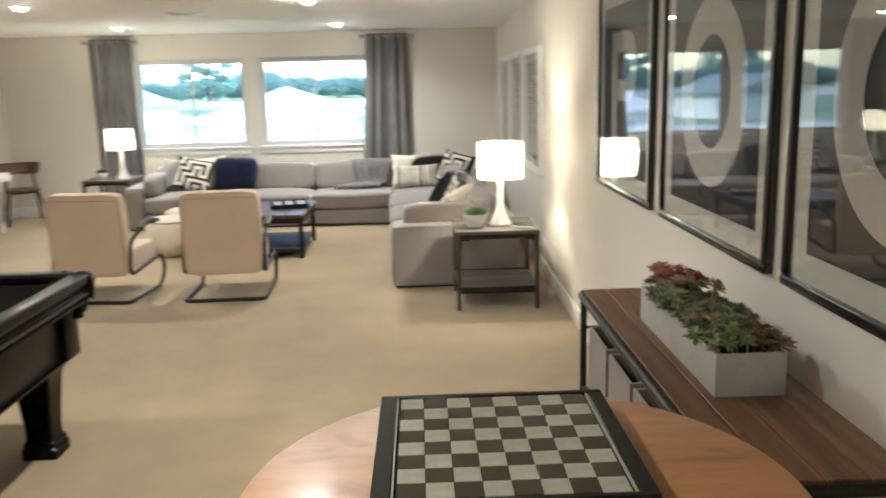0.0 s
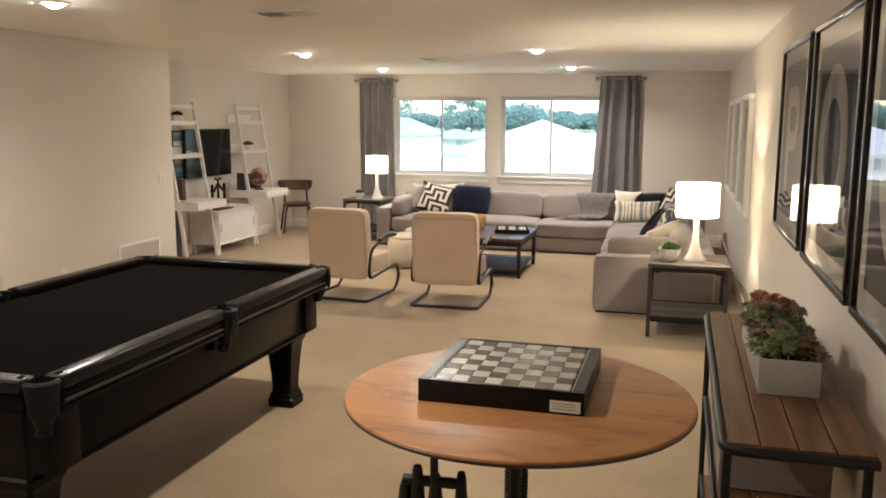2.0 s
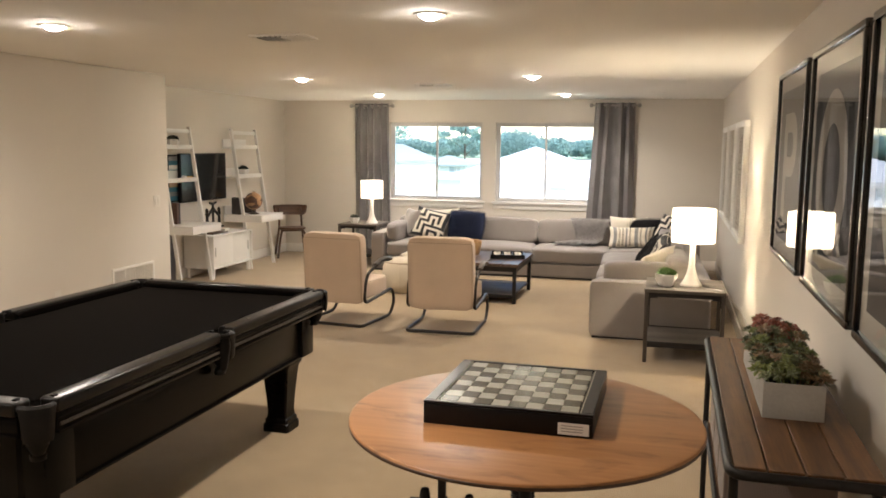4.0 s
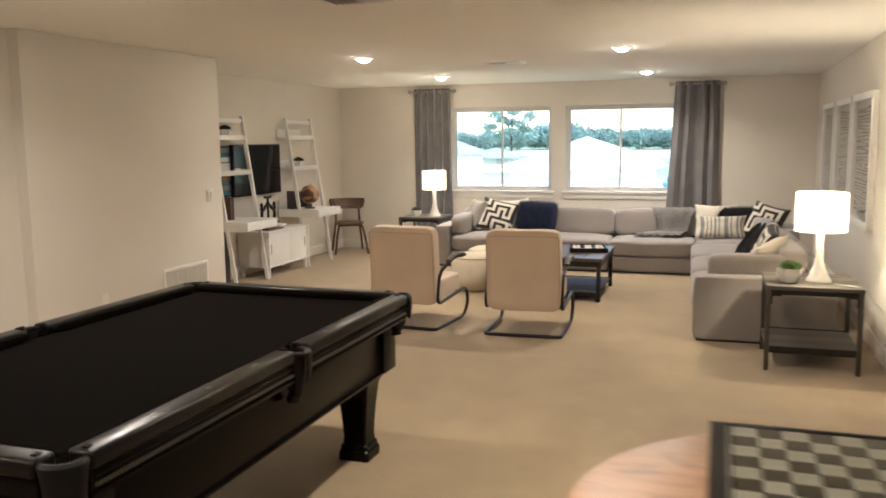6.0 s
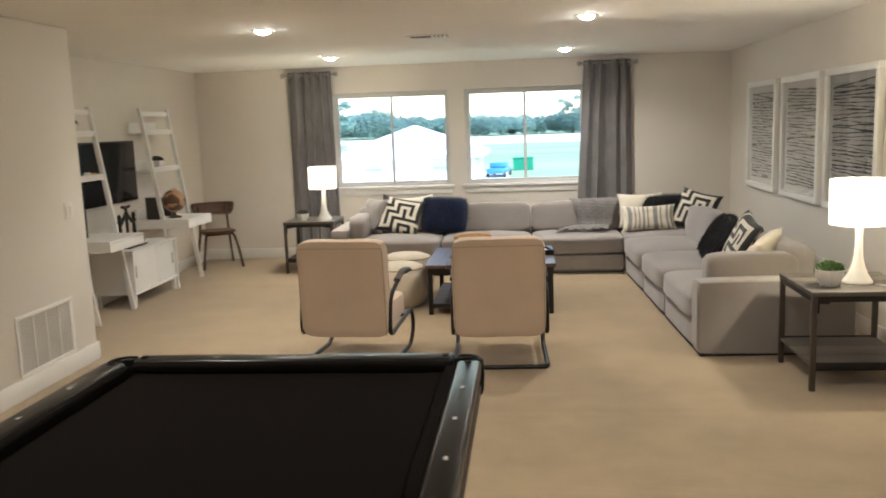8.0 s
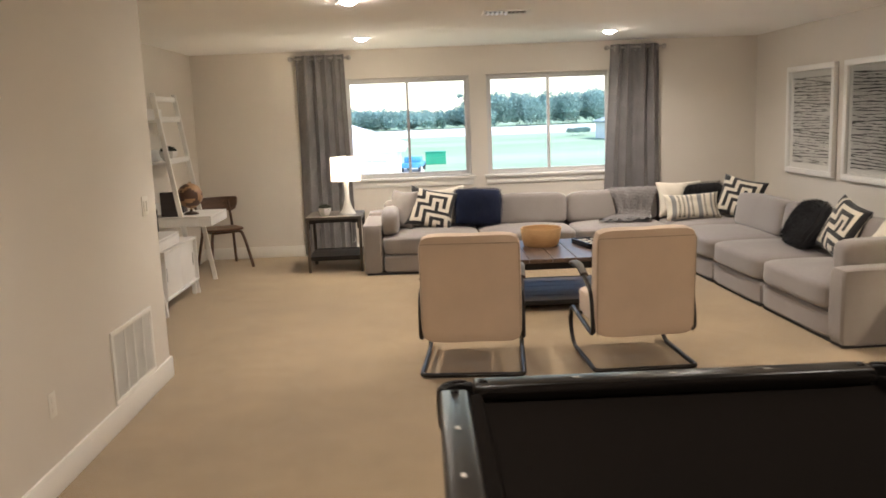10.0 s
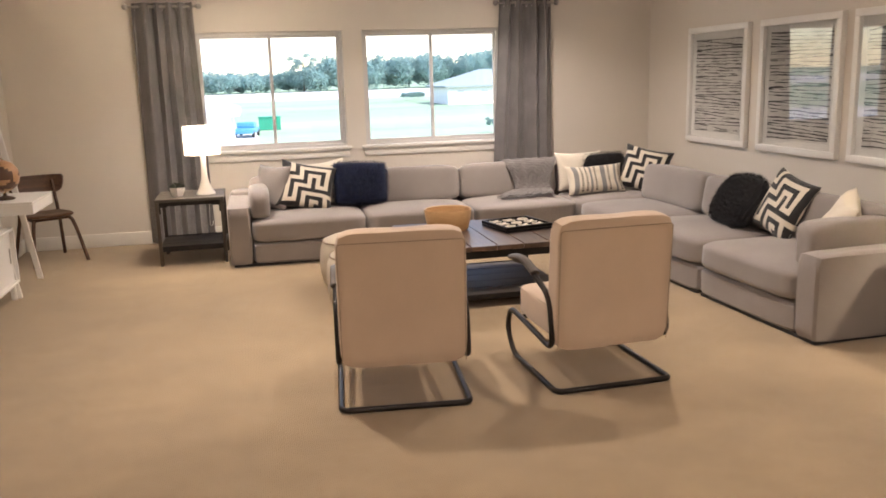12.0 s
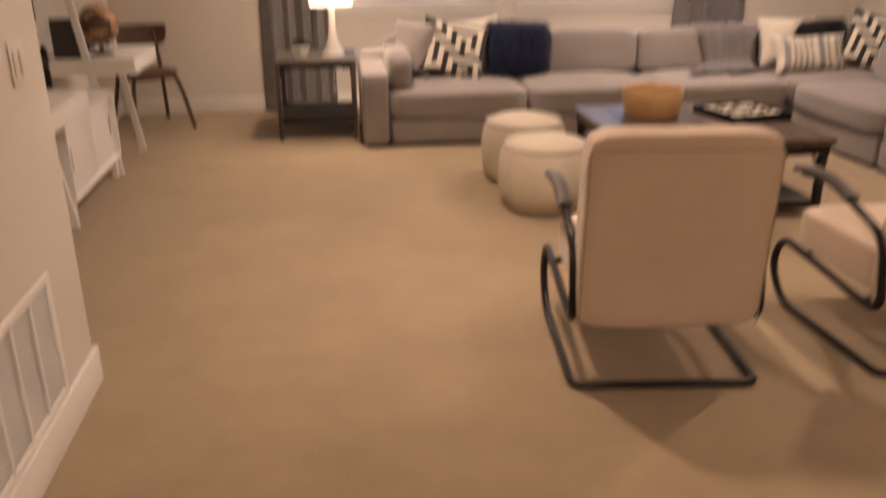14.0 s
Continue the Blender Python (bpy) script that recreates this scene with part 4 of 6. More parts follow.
bw = thing("wooden_bowl", "pale turned wooden bowl on the coffee table", "bowl", pose(-3.02, 8.70, ch))
part("bowl_body", lathe([(0.0, 0.0), (0.145, 0.0), (0.156, 0.012), (0.172, 0.08), (0.183, 0.155), (0.18, 0.163), (0.169, 0.158), (0.158, 0.09), (0.14, 0.03), (0.0, 0.022)], 40), M["bowl"], bw)

tr = thing("game_board", "black tic-tac-toe tray with white noughts and crosses", "board game", pose(-2.50, 8.60, ch, 0, 0, 12))
part("tray", box((-0.2, -0.2, 0), (0.2, 0.2, 0.02), 0.004), M["black_box"], tr)
part("rim", boxes([((-0.2, -0.2, 0.02), (0.2, -0.183, 0.045)), ((-0.2, 0.183, 0.02), (0.2, 0.2, 0.045)), ((-0.2, -0.183, 0.02), (-0.183, 0.183, 0.045)), ((0.183, -0.183, 0.02), (0.2, 0.183, 0.045))], 0.003), M["black_box"], tr)
for k in (-1, 1):
    part("divider", box((k * 0.061 - 0.004, -0.183, 0.02), (k * 0.061 + 0.004, 0.183, 0.036)), M["black_box"], tr)
    part("divider", box((-0.183, k * 0.061 - 0.004, 0.0202), (0.183, k * 0.061 + 0.004, 0.0362)), M["black_box"], tr)
for i in range(3):
    for j in range(3):
        px, py = (i - 1) * 0.122, (j - 1) * 0.122
        if (i + 2 * j) % 3 == 0:
            part("nought", tube([(px + 0.034 * math.cos(a), py + 0.034 * math.sin(a), 0.03) for a in (2 * math.pi * k / 20 for k in range(21))], 0.010, 8, ends=False), M["ivory"], tr, "white nought piece")
        else:
            bm = bmesh.new()
            for s in (45, -45):
                add_box(bm, (-0.05, -0.011, 0), (0.05, 0.011, 0.018), 0, 1, Matrix.Translation((px, py, 0.021 + (s > 0) * 0.0008)) @ Matrix.Rotation(radians(s), 4, "Z"))
            part("cross", bm, M["ivory"], tr, "white cross piece")


def pouf(x, y, seed):
    p = thing("pouf", "round cream canvas pouf with dark seam piping", "pouf", pose(x, y, 0, 0, 0, seed * 31), "round poufs")
    part("body", lathe([(0.0, 0.0), (0.21, 0.004), (0.25, 0.04), (0.268, 0.13), (0.27, 0.22), (0.262, 0.31), (0.235, 0.372), (0.17, 0.398), (0.08, 0.408), (0.0, 0.41)], 36), M["pouf"], p, sharp=60)
    part("piping", tube([(0.243 * math.cos(a), 0.243 * math.sin(a), 0.362) for a in (2 * math.pi * k / 40 for k in range(41))], 0.006, 6, ends=False), M["piping"], p, "dark seam cord")
    for k in range(6):
        q = k * math.pi / 3
        part("seam", tube([(r * math.cos(q), r * math.sin(q), z) for r, z in ((0.246, 0.355), (0.264, 0.31), (0.2715, 0.22), (0.2695, 0.13), (0.252, 0.045))], 0.0028, 5), M["pouf"], p)


pouf(-3.720, 8.430, 1)
pouf(-3.720, 9.030, 2)


# ---------- lamp tables, lamps, small plants ----------
def side_table(label, x0, y0, w, d, h, wood, shelf=0.17):
    t = thing("side_table", label, "side table", pose(x0, y0, 0), "lamp tables")
    n = 4
    for k in range(n):
        part("plank", plank_bevel((0, k * d / n + 0.001, h - 0.028), (w, (k + 1) * d / n - 0.001, h)), wood, t)
    L = 0.032
    for x in (0.004, w - L - 0.004):
        for y in (0.004, d - L - 0.004):
            part("leg", box((x, y, 0), (x + L, y + L, h - 0.028), 0.003), M["legwood"], t)
    part("apron", boxes([((0.036, 0.008, h - 0.062), (w - 0.036, 0.02, h - 0.028)), ((0.036, d - 0.02, h - 0.062), (w - 0.036, d - 0.008, h - 0.028)), ((0.008, 0.036, h - 0.062), (0.02, d - 0.036, h - 0.028)), ((w - 0.02, 0.036, h - 0.062), (w - 0.008, d - 0.036, h - 0.028))], 0.002), M["iron"], t)
    for x, s in ((0.036, 1), (w - 0.036, -1)):
        bm = bmesh.new()
        add_box(bm, (min(x, x + s * 0.07), 0.01, h - 0.072), (max(x, x + s * 0.07), 0.018, h - 0.06))
        add_box(bm, (min(x, x + s * 0.012), 0.01, h - 0.13), (max(x, x + s * 0.012), 0.018, h - 0.072))
        part("corner_plate", bm, M["iron"], t)
    for k in range(3):
        part("shelf_plank", plank_bevel((0.01, 0.012 + k * (d - 0.024) / 3, shelf), (w - 0.01, 0.012 + (k + 1) * (d - 0.024) / 3 - 0.002, shelf + 0.022)), wood, t)
    for y in (0.006, d - 0.016):
        part("shelf_rail", box((0.036, y, shelf - 0.02), (w - 0.036, y + 0.01, shelf + 0.03), 0.002), M["iron"], t)


def table_lamp(label, x, y, z, lift=0.0, k=1.0):
    l = thing("table_lamp", label, "table lamp", pose(x, y, z), "white table lamps")
    part("base", lathe([(0.0, 0.0), (0.088, 0.0), (0.09, 0.008), (0.082, 0.02), (0.06, 0.055), (0.041, 0.105), (0.028, 0.165), (0.0235, 0.225 + lift), (0.027, 0.275 + lift), (0.038, 0.325 + lift), (0.043, 0.352 + lift), (0.02, 0.365 + lift), (0.0, 0.366 + lift)], 36), M["ceramic"], l, "white waisted ceramic base", 60)
    sh = part("shade", lathe([(r * k, 0.305 + lift + (z1 - 0.305) * k) for r, z1 in ((0.176, 0.305), (0.178, 0.303), (0.181, 0.306), (0.181, 0.588), (0.178, 0.591), (0.175, 0.588), (0.176, 0.305))], 44), M["shade"], l, "glowing white drum shade")
    part("harp", tube([(0.0, 0, 0.36 + lift), (0.0, 0, 0.4 + lift)], 0.012, 8), M["brass"], l)
    part("spider", boxes([((-0.174 * k, -0.002, 0.548 + lift), (0.174 * k, 0.002, 0.552 + lift)), ((-0.002, -0.174 * k, 0.5485 + lift), (0.002, 0.174 * k, 0.5525 + lift))]), M["steel"], sh)


def pot_plant(label, x, y, z, leaf, s=1.0, rz=0):
    p = thing("potted_plant", label, "potted plant", pose(x, y, z, 0, 0, rz), "small potted plants")
    part("pot", lathe([(0.0, 0.0), (0.05 * s, 0.0), (0.055 * s, 0.004), (0.086 * s, 0.062 * s), (0.09 * s, 0.098 * s), (0.084 * s, 0.098 * s), (0.078 * s, 0.08 * s), (0.0, 0.078 * s)], 6), M["ceramic"], p, "white faceted ceramic pot", 20)
    rnd = random.Random(int(abs(x) * 100))
    bm = bmesh.new()
    for _ in range(900):
        a, e = rnd.uniform(0, 6.283), math.asin(rnd.uniform(0.0, 1.0))
        d = Vector((math.cos(a) * math.cos(e), math.sin(a) * math.cos(e), math.sin(e) * 0.8))
        q = Vector((0, 0, 0.082 * s)) + d * rnd.uniform(0.045, 0.076) * s
        tip = q + d * 0.012 * s + Vector((rnd.uniform(-1, 1), rnd.uniform(-1, 1), rnd.uniform(-0.4, 1))) * 0.010 * s
        side = d.cross(Vector((rnd.uniform(-1, 1), rnd.uniform(-1, 1), rnd.uniform(-1, 1)))).normalized() * 0.006 * s
        bm.faces.new([bm.verts.new(v) for v in (q - side, q + side, tip)])
    part("soil", lathe([(0.0, 0.135 * s), (0.03 * s, 0.128 * s), (0.052 * s, 0.108 * s), (0.06 * s, 0.08 * s)], 14), leaf, p)
    part("foliage", bm, leaf, p, "", 30)


side_table("weathered grey wood lamp table with iron legs", -0.835, 5.82, 0.635, 0.66, 0.61, M["greywood"], 0.15)
table_lamp("lit white table lamp with drum shade on the grey table", -0.468, 6.12, 0.61, 0.06, 0.965)
pot_plant("bright green moss plant in a white faceted pot", -0.668, 6.03, 0.61, M["grass_leaf"], 1.05, 12)
side_table("dark brown wood lamp table with iron legs", -5.335, 10.235, 0.60, 0.60, 0.605, M["greywood"], 0.15)
table_lamp("lit white table lamp with drum shade beside the curtain", -4.90, 10.5, 0.605, 0.06, 0.9)
pot_plant("dark leafy plant in a small white pot", -5.14, 10.42, 0.605, M["dark_leaf"], 0.85, 30)


def cord(label, pts):
    c = thing("lamp_cord", label, "cable", pose(*pts[0]))
    o = Vector(pts[0])
    part("cable", tube([Vector(p) - o for p in pts], 0.0032, 6, 0.06), M["ceramic"], c)


cord("white lamp cord hanging from the table to the wall", [(-0.40, 6.03, 0.614), (-0.33, 5.95, 0.615), (-0.25, 5.93, 0.615), (-0.18, 5.90, 0.60), (-0.15, 5.90, 0.52), (-0.08, 5.92, 0.46), (-0.03, 6.0, 0.35), (-0.02, 6.05, 0.30)])
cord("white lamp cord hanging behind the lamp table", [(-4.90, 10.60, 0.61), (-4.88, 10.82, 0.61), (-4.9, 10.88, 0.45), (-4.92, 11.1, 0.2), (-4.9, 11.3, 0.18), (-4.9, 11.43, 0.3)])


# ---------- ladder desks, cabinet, screen ----------
def ladder_desk(y0, y1):
    l = thing("ladder_desk", "white leaning ladder shelf with a drawer desk", "shelf", pose(XL, 0, 0), "white ladder desks")
    # the rails lean from the floor to the wall
    def xr(z):
        return 0.46 - 0.28 * z / 1.95
    for y in (y0, y1 - 0.03):
        bm = bmesh.new()
        vs = [bm.verts.new((xr(z) + dx, y + dy, z)) for z in (0.0, 1.95) for dx, dy in ((-0.045, 0), (0, 0), (0, 0.03), (-0.045, 0.03))]
        for f in ((0, 1, 2, 3), (7, 6, 5, 4), (0, 4, 5, 1), (1, 5, 6, 2), (2, 6, 7, 3), (3, 7, 4, 0)):
            bm.faces.new([vs[k] for k in f])
        bmesh.ops.recalc_face_normals(bm, faces=bm.faces[:])
        bmesh.ops.bevel(bm, geom=bm.edges[:], offset=0.003, segments=1, affect="EDGES")
        part("rail", bm, M["white"], l)
    part("top_bar", box((xr(1.9) - 0.04, y0 + 0.03, 1.87), (xr(1.9) - 0.015, y1 - 0.03, 1.92), 0.003), M["white"], l)
    for z in (1.715, 1.31):
        x1 = xr(z) - 0.005
        sh = part("shelf", box((0.012, y0 + 0.031, z - 0.045), (x1, y1 - 0.031, z - 0.022), 0.002), M["white"], l)
        part("shelf_lip", box((x1 - 0.018, y0 + 0.031, z - 0.022), (x1, y1 - 0.031, z + 0.01), 0.002), M["white"], sh)
        part("shelf_back", box((0.012, y0 + 0.031, z - 0.022), (0.026, y1 - 0.031, z + 0.09), 0.002), M["white"], sh)
    z0, z1, xf = 0.655, 0.755, 0.62
    desk = part("desk", boxes([((0.03, y0 - 0.005, z1 - 0.02), (xf, y1 - 0.06, z1)), ((0.03, y0 - 0.005, z0), (xf - 0.02, y0 + 0.013, z1 - 0.02)), ((0.03, y1 - 0.078, z0), (xf - 0.02, y1 - 0.06, z1 - 0.02)), ((0.03, y0 + 0.013, z0), (xf - 0.02, y1 - 0.078, z0 + 0.012)), ((0.012, y0 + 0.03, z1), (0.03, y1 - 0.09, z1 + 0.12))], 0.002), M["white"], l)
    part("drawer_front", box((xf - 0.02, y0 - 0.003, z0 + 0.002), (xf, y1 - 0.062, z1 - 0.022), 0.002), M["white"], desk)
    return l


ladder_desk(7.70, 8.41)
ladder_desk(9.43, 10.15)

cb_ = thing("media_cabinet", "low white media cabinet with sliding doors on legs", "cabinet", pose(XL, 8.43, 0))
cw, cd0, cd1 = 1.03, 0.02, 0.455
part("body", boxes([((cd0, 0, 0.13), (cd1, cw, 0.15)), ((cd0, 0, 0.54), (cd1, cw, 0.562)), ((cd0, 0, 0.15), (cd1, 0.02, 0.54)), ((cd0, cw - 0.02, 0.15), (cd1, cw, 0.54)), ((cd0, 0.02, 0.15), (cd0 + 0.012, cw - 0.02, 0.54))], 0.002), M["white"], cb_)
for k, (ya, yb, xo) in enumerate(((0.022, 0.52, 0.438), (0.50, cw - 0.022, 0.422))):
    dr = part("sliding_door", box((xo - 0.012, ya, 0.152), (xo, yb, 0.538), 0.002), M["white"], cb_)
    yh = ya + 0.05 if k == 0 else yb - 0.05
    part("handle", box((xo, yh - 0.012, 0.29), (xo + 0.004, yh + 0.012, 0.41), 0.002), M["steel"], dr, "recessed steel pull")
for x in (0.06, 0.41):
    for y in (0.05, cw - 0.05):
        part("leg", box((x - 0.018, y - 0.018, 0), (x + 0.018, y + 0.018, 0.13), 0.003), M["white"], cb_)

tv = thing("television", "flat black wall-mounted television, switched off", "television", pose(XL, 8.88, 1.30))
part("bezel", box((0.03, -0.56, -0.315), (0.075, 0.56, 0.315), 0.006), M["black_box"], tv)
part("screen", box((0.0752, -0.545, -0.30), (0.078, 0.545, 0.30)), M["screen"], tv, "glossy dark screen")
part("wall_mount", box((0.0, -0.2, -0.15), (0.03, 0.2, 0.15)), M["iron"], tv)

# hand press ornament on the cabinet
pr = thing("book_press", "black iron antique press ornament on a wooden foot", "ornament", pose(-6.50, 8.78, 0.562))
part("foot", box((-0.11, -0.19, 0), (0.11, 0.19, 0.032), 0.005), M["darkwood"], pr)
for y in (-0.15, 0.15):
    part("post", lathe([(0.0, 0.032), (0.028, 0.032), (0.03, 0.045), (0.019, 0.06), (0.016, 0.10), (0.019, 0.17), (0.015, 0.24), (0.026, 0.255), (0.026, 0.268), (0.015, 0.28), (0.021, 0.305), (0.017, 0.325), (0.0, 0.345)], 14, (0, y, 0)), M["iron"], pr)
part("bridge", tube([(0, -0.15, 0.225), (0, -0.09, 0.262), (0, -0.03, 0.315), (0, 0.03, 0.315), (0, 0.09, 0.262), (0, 0.15, 0.225)], 0.018, 8, 0.04), M["iron"], pr)
part("screw", lathe([(0.0, 0.10), (0.024, 0.10), (0.024, 0.12), (0.015, 0.13), (0.015, 0.29), (0.025, 0.30), (0.025, 0.335), (0.014, 0.345), (0.014, 0.40), (0.0, 0.40)], 12), M["iron"], pr)
part("cross_handle", tube([(0, -0.075, 0.405), (0, -0.03, 0.395), (0, 0.03, 0.395), (0, 0.075, 0.405)], 0.016, 8, 0.02), M["iron"], pr)
part("platen", box((-0.09, -0.115, 0.082), (0.09, 0.115, 0.105), 0.004), M["iron"], pr)
bk0 = thing("book", "small white book lying in the press", "book", pose(-6.42, 8.9, 0.59, 0, 0, 5))
part("cover", box((-0.06, -0.08, 0.0), (0.06, 0.08, 0.03), 0.002), M["paper"], bk0)

gl = thing("globe", "antique brown desk globe on a dark stand", "globe", pose(-6.38, 9.67, 0.755))
part("stand", lathe([(0.0, 0.0), (0.07, 0.0), (0.075, 0.008), (0.05, 0.02), (0.015, 0.03), (0.012, 0.05), (0.0, 0.052)], 24), M["darkwood"], gl)
bm = bmesh.new()
bmesh.ops.create_uvsphere(bm, u_segments=28, v_segments=18, radius=0.125, matrix=Matrix.Translation((0, 0, 0.185)))
for f in bm.faces:
    f.material_index = 1 if noise.noise(f.calc_center_median() * 13) > 0.08 else 0
part("sphere", bm, (M["globe_sea"], M["globe_land"]), gl, sharp=80)
part("meridian", tube([(0.0, 0.135 * math.cos(a), 0.185 + 0.135 * math.sin(a)) for a in (radians(d) for d in range(-100, 101, 12))], 0.005, 6), M["brass"], gl)


def standing_book(x, y, z, h, t, d, mm, label, rz=0, grp="shelf books"):
    b = thing("book", label, "book", pose(x, y, z, 0, 0, rz), grp)
    part("cover", boxes([((0, 0, 0), (d, 0.003, h)), ((0, t - 0.003, 0), (d, t, h)), ((d - 0.004, 0.003, 0), (d, t - 0.003, h))], 0.0008), M[mm], b)
    part("pages", box((0.005, 0.003, 0.004), (d - 0.004, t - 0.003, h - 0.004)), M["paper"], b)


for k in range(4):
    standing_book(-6.66, 9.83 + 0.036 * k, 0.755, 0.21 - 0.012 * k, 0.03, 0.16, "book_dark" if k != 2 else "globe_land", "dark hardcover book standing on the desk")
standing_book(-6.62, 9.48, 0.755, 0.24, 0.03, 0.17, "book_dark", "dark hardcover book standing on the desk")
pot_plant("dark leafy plant in a white pot on the ladder shelf", -6.58, 9.75, 1.288, M["dark_leaf"], 1.0, 15)
pot_plant("dark leafy plant in a white pot on the ladder shelf", -6.60, 8.05, 1.693, M["dark_leaf"], 1.0, 40)
wv_ = thing("teal_artwork", "tall teal and blue striped picture hanging behind the ladder shelf", "picture", pose(XL, 8.12, 1.0))
part("frame", boxes([((0, 0, 0), (0.025, 0.28, 0.02)), ((0, 0, 0.58), (0.025, 0.28, 0.60)), ((0, 0, 0.02), (0.025, 0.02, 0.58)), ((0, 0.26, 0.02), (0.025, 0.28, 0.58))], 0.002), M["black_box"], wv_)
for k in range(10):
    part("stripe", box((0.003, 0.02, 0.02 + k * 0.056), (0.014 + 0.001 * (k % 2), 0.26, 0.02 + (k + 1) * 0.056)), (M["book_teal"], M["stripe_grey"], M["book_teal"], M["globe_sea"] if k == 3 else M["blue_paint"])[k % 4] if k != 7 else M["paper"], wv_)
for k in range(2):
    standing_book(-6.66, 7.93 + 0.04 * k, 0.755, 0.26, 0.034, 0.17, ("globe_land", "book_dark")[k], "hardcover book standing on the ladder desk")
jar = thing("glass_jars", "two small glass and copper jars on the ladder shelf", "jar", pose(-6.55, 8.2, 1.288))
part("jar", lathe([(0, 0), (0.035, 0), (0.038, 0.03), (0.03, 0.05), (0.024, 0.055), (0, 0.055)], 18, (0, 0, 0)), M["ceramic"], jar)
part("jar", lathe([(0, 0), (0.04, 0), (0.045, 0.025), (0.035, 0.045), (0, 0.048)], 18, (0.01, 0.1, 0)), M["brass"], jar)
bsk = thing("floor_speaker", "slim dark brown upright box on the floor under the desk", "speaker", pose(-6.62, 7.86, 0))
part("box_body", box((-0.08, -0.09, 0.0), (0.08, 0.09, 0.62), 0.008), M["book_dark"], bsk)

# bentwood chair
bc_ = thing("dining_chair", "dark walnut chair with a curved back rest", "chair", pose(-6.38, 10.90, 0, 0, 0, 212))
bm = cushion((-0.21, -0.20, 0.43), (0.21, 0.21, 0.465), 4, -0.006, 8)
part("seat", bm, M["walnut"], bc_)
for x in (-0.175, 0.175):
    part("leg", tube([(x * 1.38, 0.255, 0.0), (x * 1.12, 0.185, 0.30), (x * 0.98, 0.145, 0.405), (x * 0.72, 0.10, 0.432)], 0.017, 10, 0.06), M["walnut"], bc_)
    part("leg", tube([(x * 1.32, -0.285, 0.0), (x * 1.02, -0.175, 0.42), (x * 0.98, -0.205, 0.60), (x * 1.0, -0.262, 0.74)], 0.016, 10, 0.1), M["walnut"], bc_)
part("seat_rail", tube([(-0.165, -0.165, 0.415), (-0.165, 0.14, 0.415), (0.165, 0.14, 0.415), (0.165, -0.165, 0.415), (-0.165, -0.165, 0.415)], 0.013, 8, 0.03), M["walnut"], bc_)
bm, rows = bmesh.new(), []
for z, ins in ((0.63, 0.075), (0.652, 0.035), (0.70, 0.012), (0.765, 0.0), (0.79, 0.012)):
    for off in (0,):
        rows.append([(bm.verts.new(((0.262 - ins) * math.sin(a), -0.29 + 0.19 * (1 - math.cos(a)) - 0.02 * (z - 0.645) / 0.14, z)), bm.verts.new(((0.282 - ins) * math.sin(a), -0.312 + 0.19 * (1 - math.cos(a)) - 0.02 * (z - 0.645) / 0.14, z))) for a in (radians(d) for d in range(-72, 73, 9))])
for a, b in zip(rows, rows[1:]):
    for k in range(len(a) - 1):
        bm.faces.new((a[k][0], a[k + 1][0], b[k + 1][0], b[k][0]))
        bm.faces.new((a[k + 1][1], a[k][1], b[k][1], b[k + 1][1]))
for r, s in ((rows[0], 1), (rows[-1], -1)):
    for k in range(len(r) - 1):
        bm.faces.new((r[k][0], r[k][1], r[k + 1][1], r[k + 1][0])[::s])
for k in (0, -1):
    for a, b in zip(rows, rows[1:]):
        bm.faces.new((a[k][0], b[k][0], b[k][1], a[k][1]))
bmesh.ops.recalc_face_normals(bm, faces=bm.faces[:])
part("backrest", bm, M["walnut"], bc_)


# ---------- pictures ----------
def ring_bm(cy, cz, ro, ri, x0, x1, seg=56):
    """A flat oval ring that faces -x; ro and ri are (half width, half height)."""
    bm = bmesh.new()
    vs = [[[bm.verts.new((x, cy + r[0] * math.cos(a), cz + r[1] * math.sin(a))) for a in (2 * math.pi * k / seg for k in range(seg))] for r in (ro, ri)] for x in (x0, x1)]
    for k in range(seg):
        j = (k + 1) % seg
        for (a, b) in ((vs[0][0], vs[0][1]), (vs[1][1], vs[1][0]), (vs[0][1], vs[1][1]), (vs[1][0], vs[0][0])):
            bm.faces.new((a[k], a[j], b[j], b[k]))
    bmesh.ops.recalc_face_normals(bm, faces=bm.faces[:])
    return bm


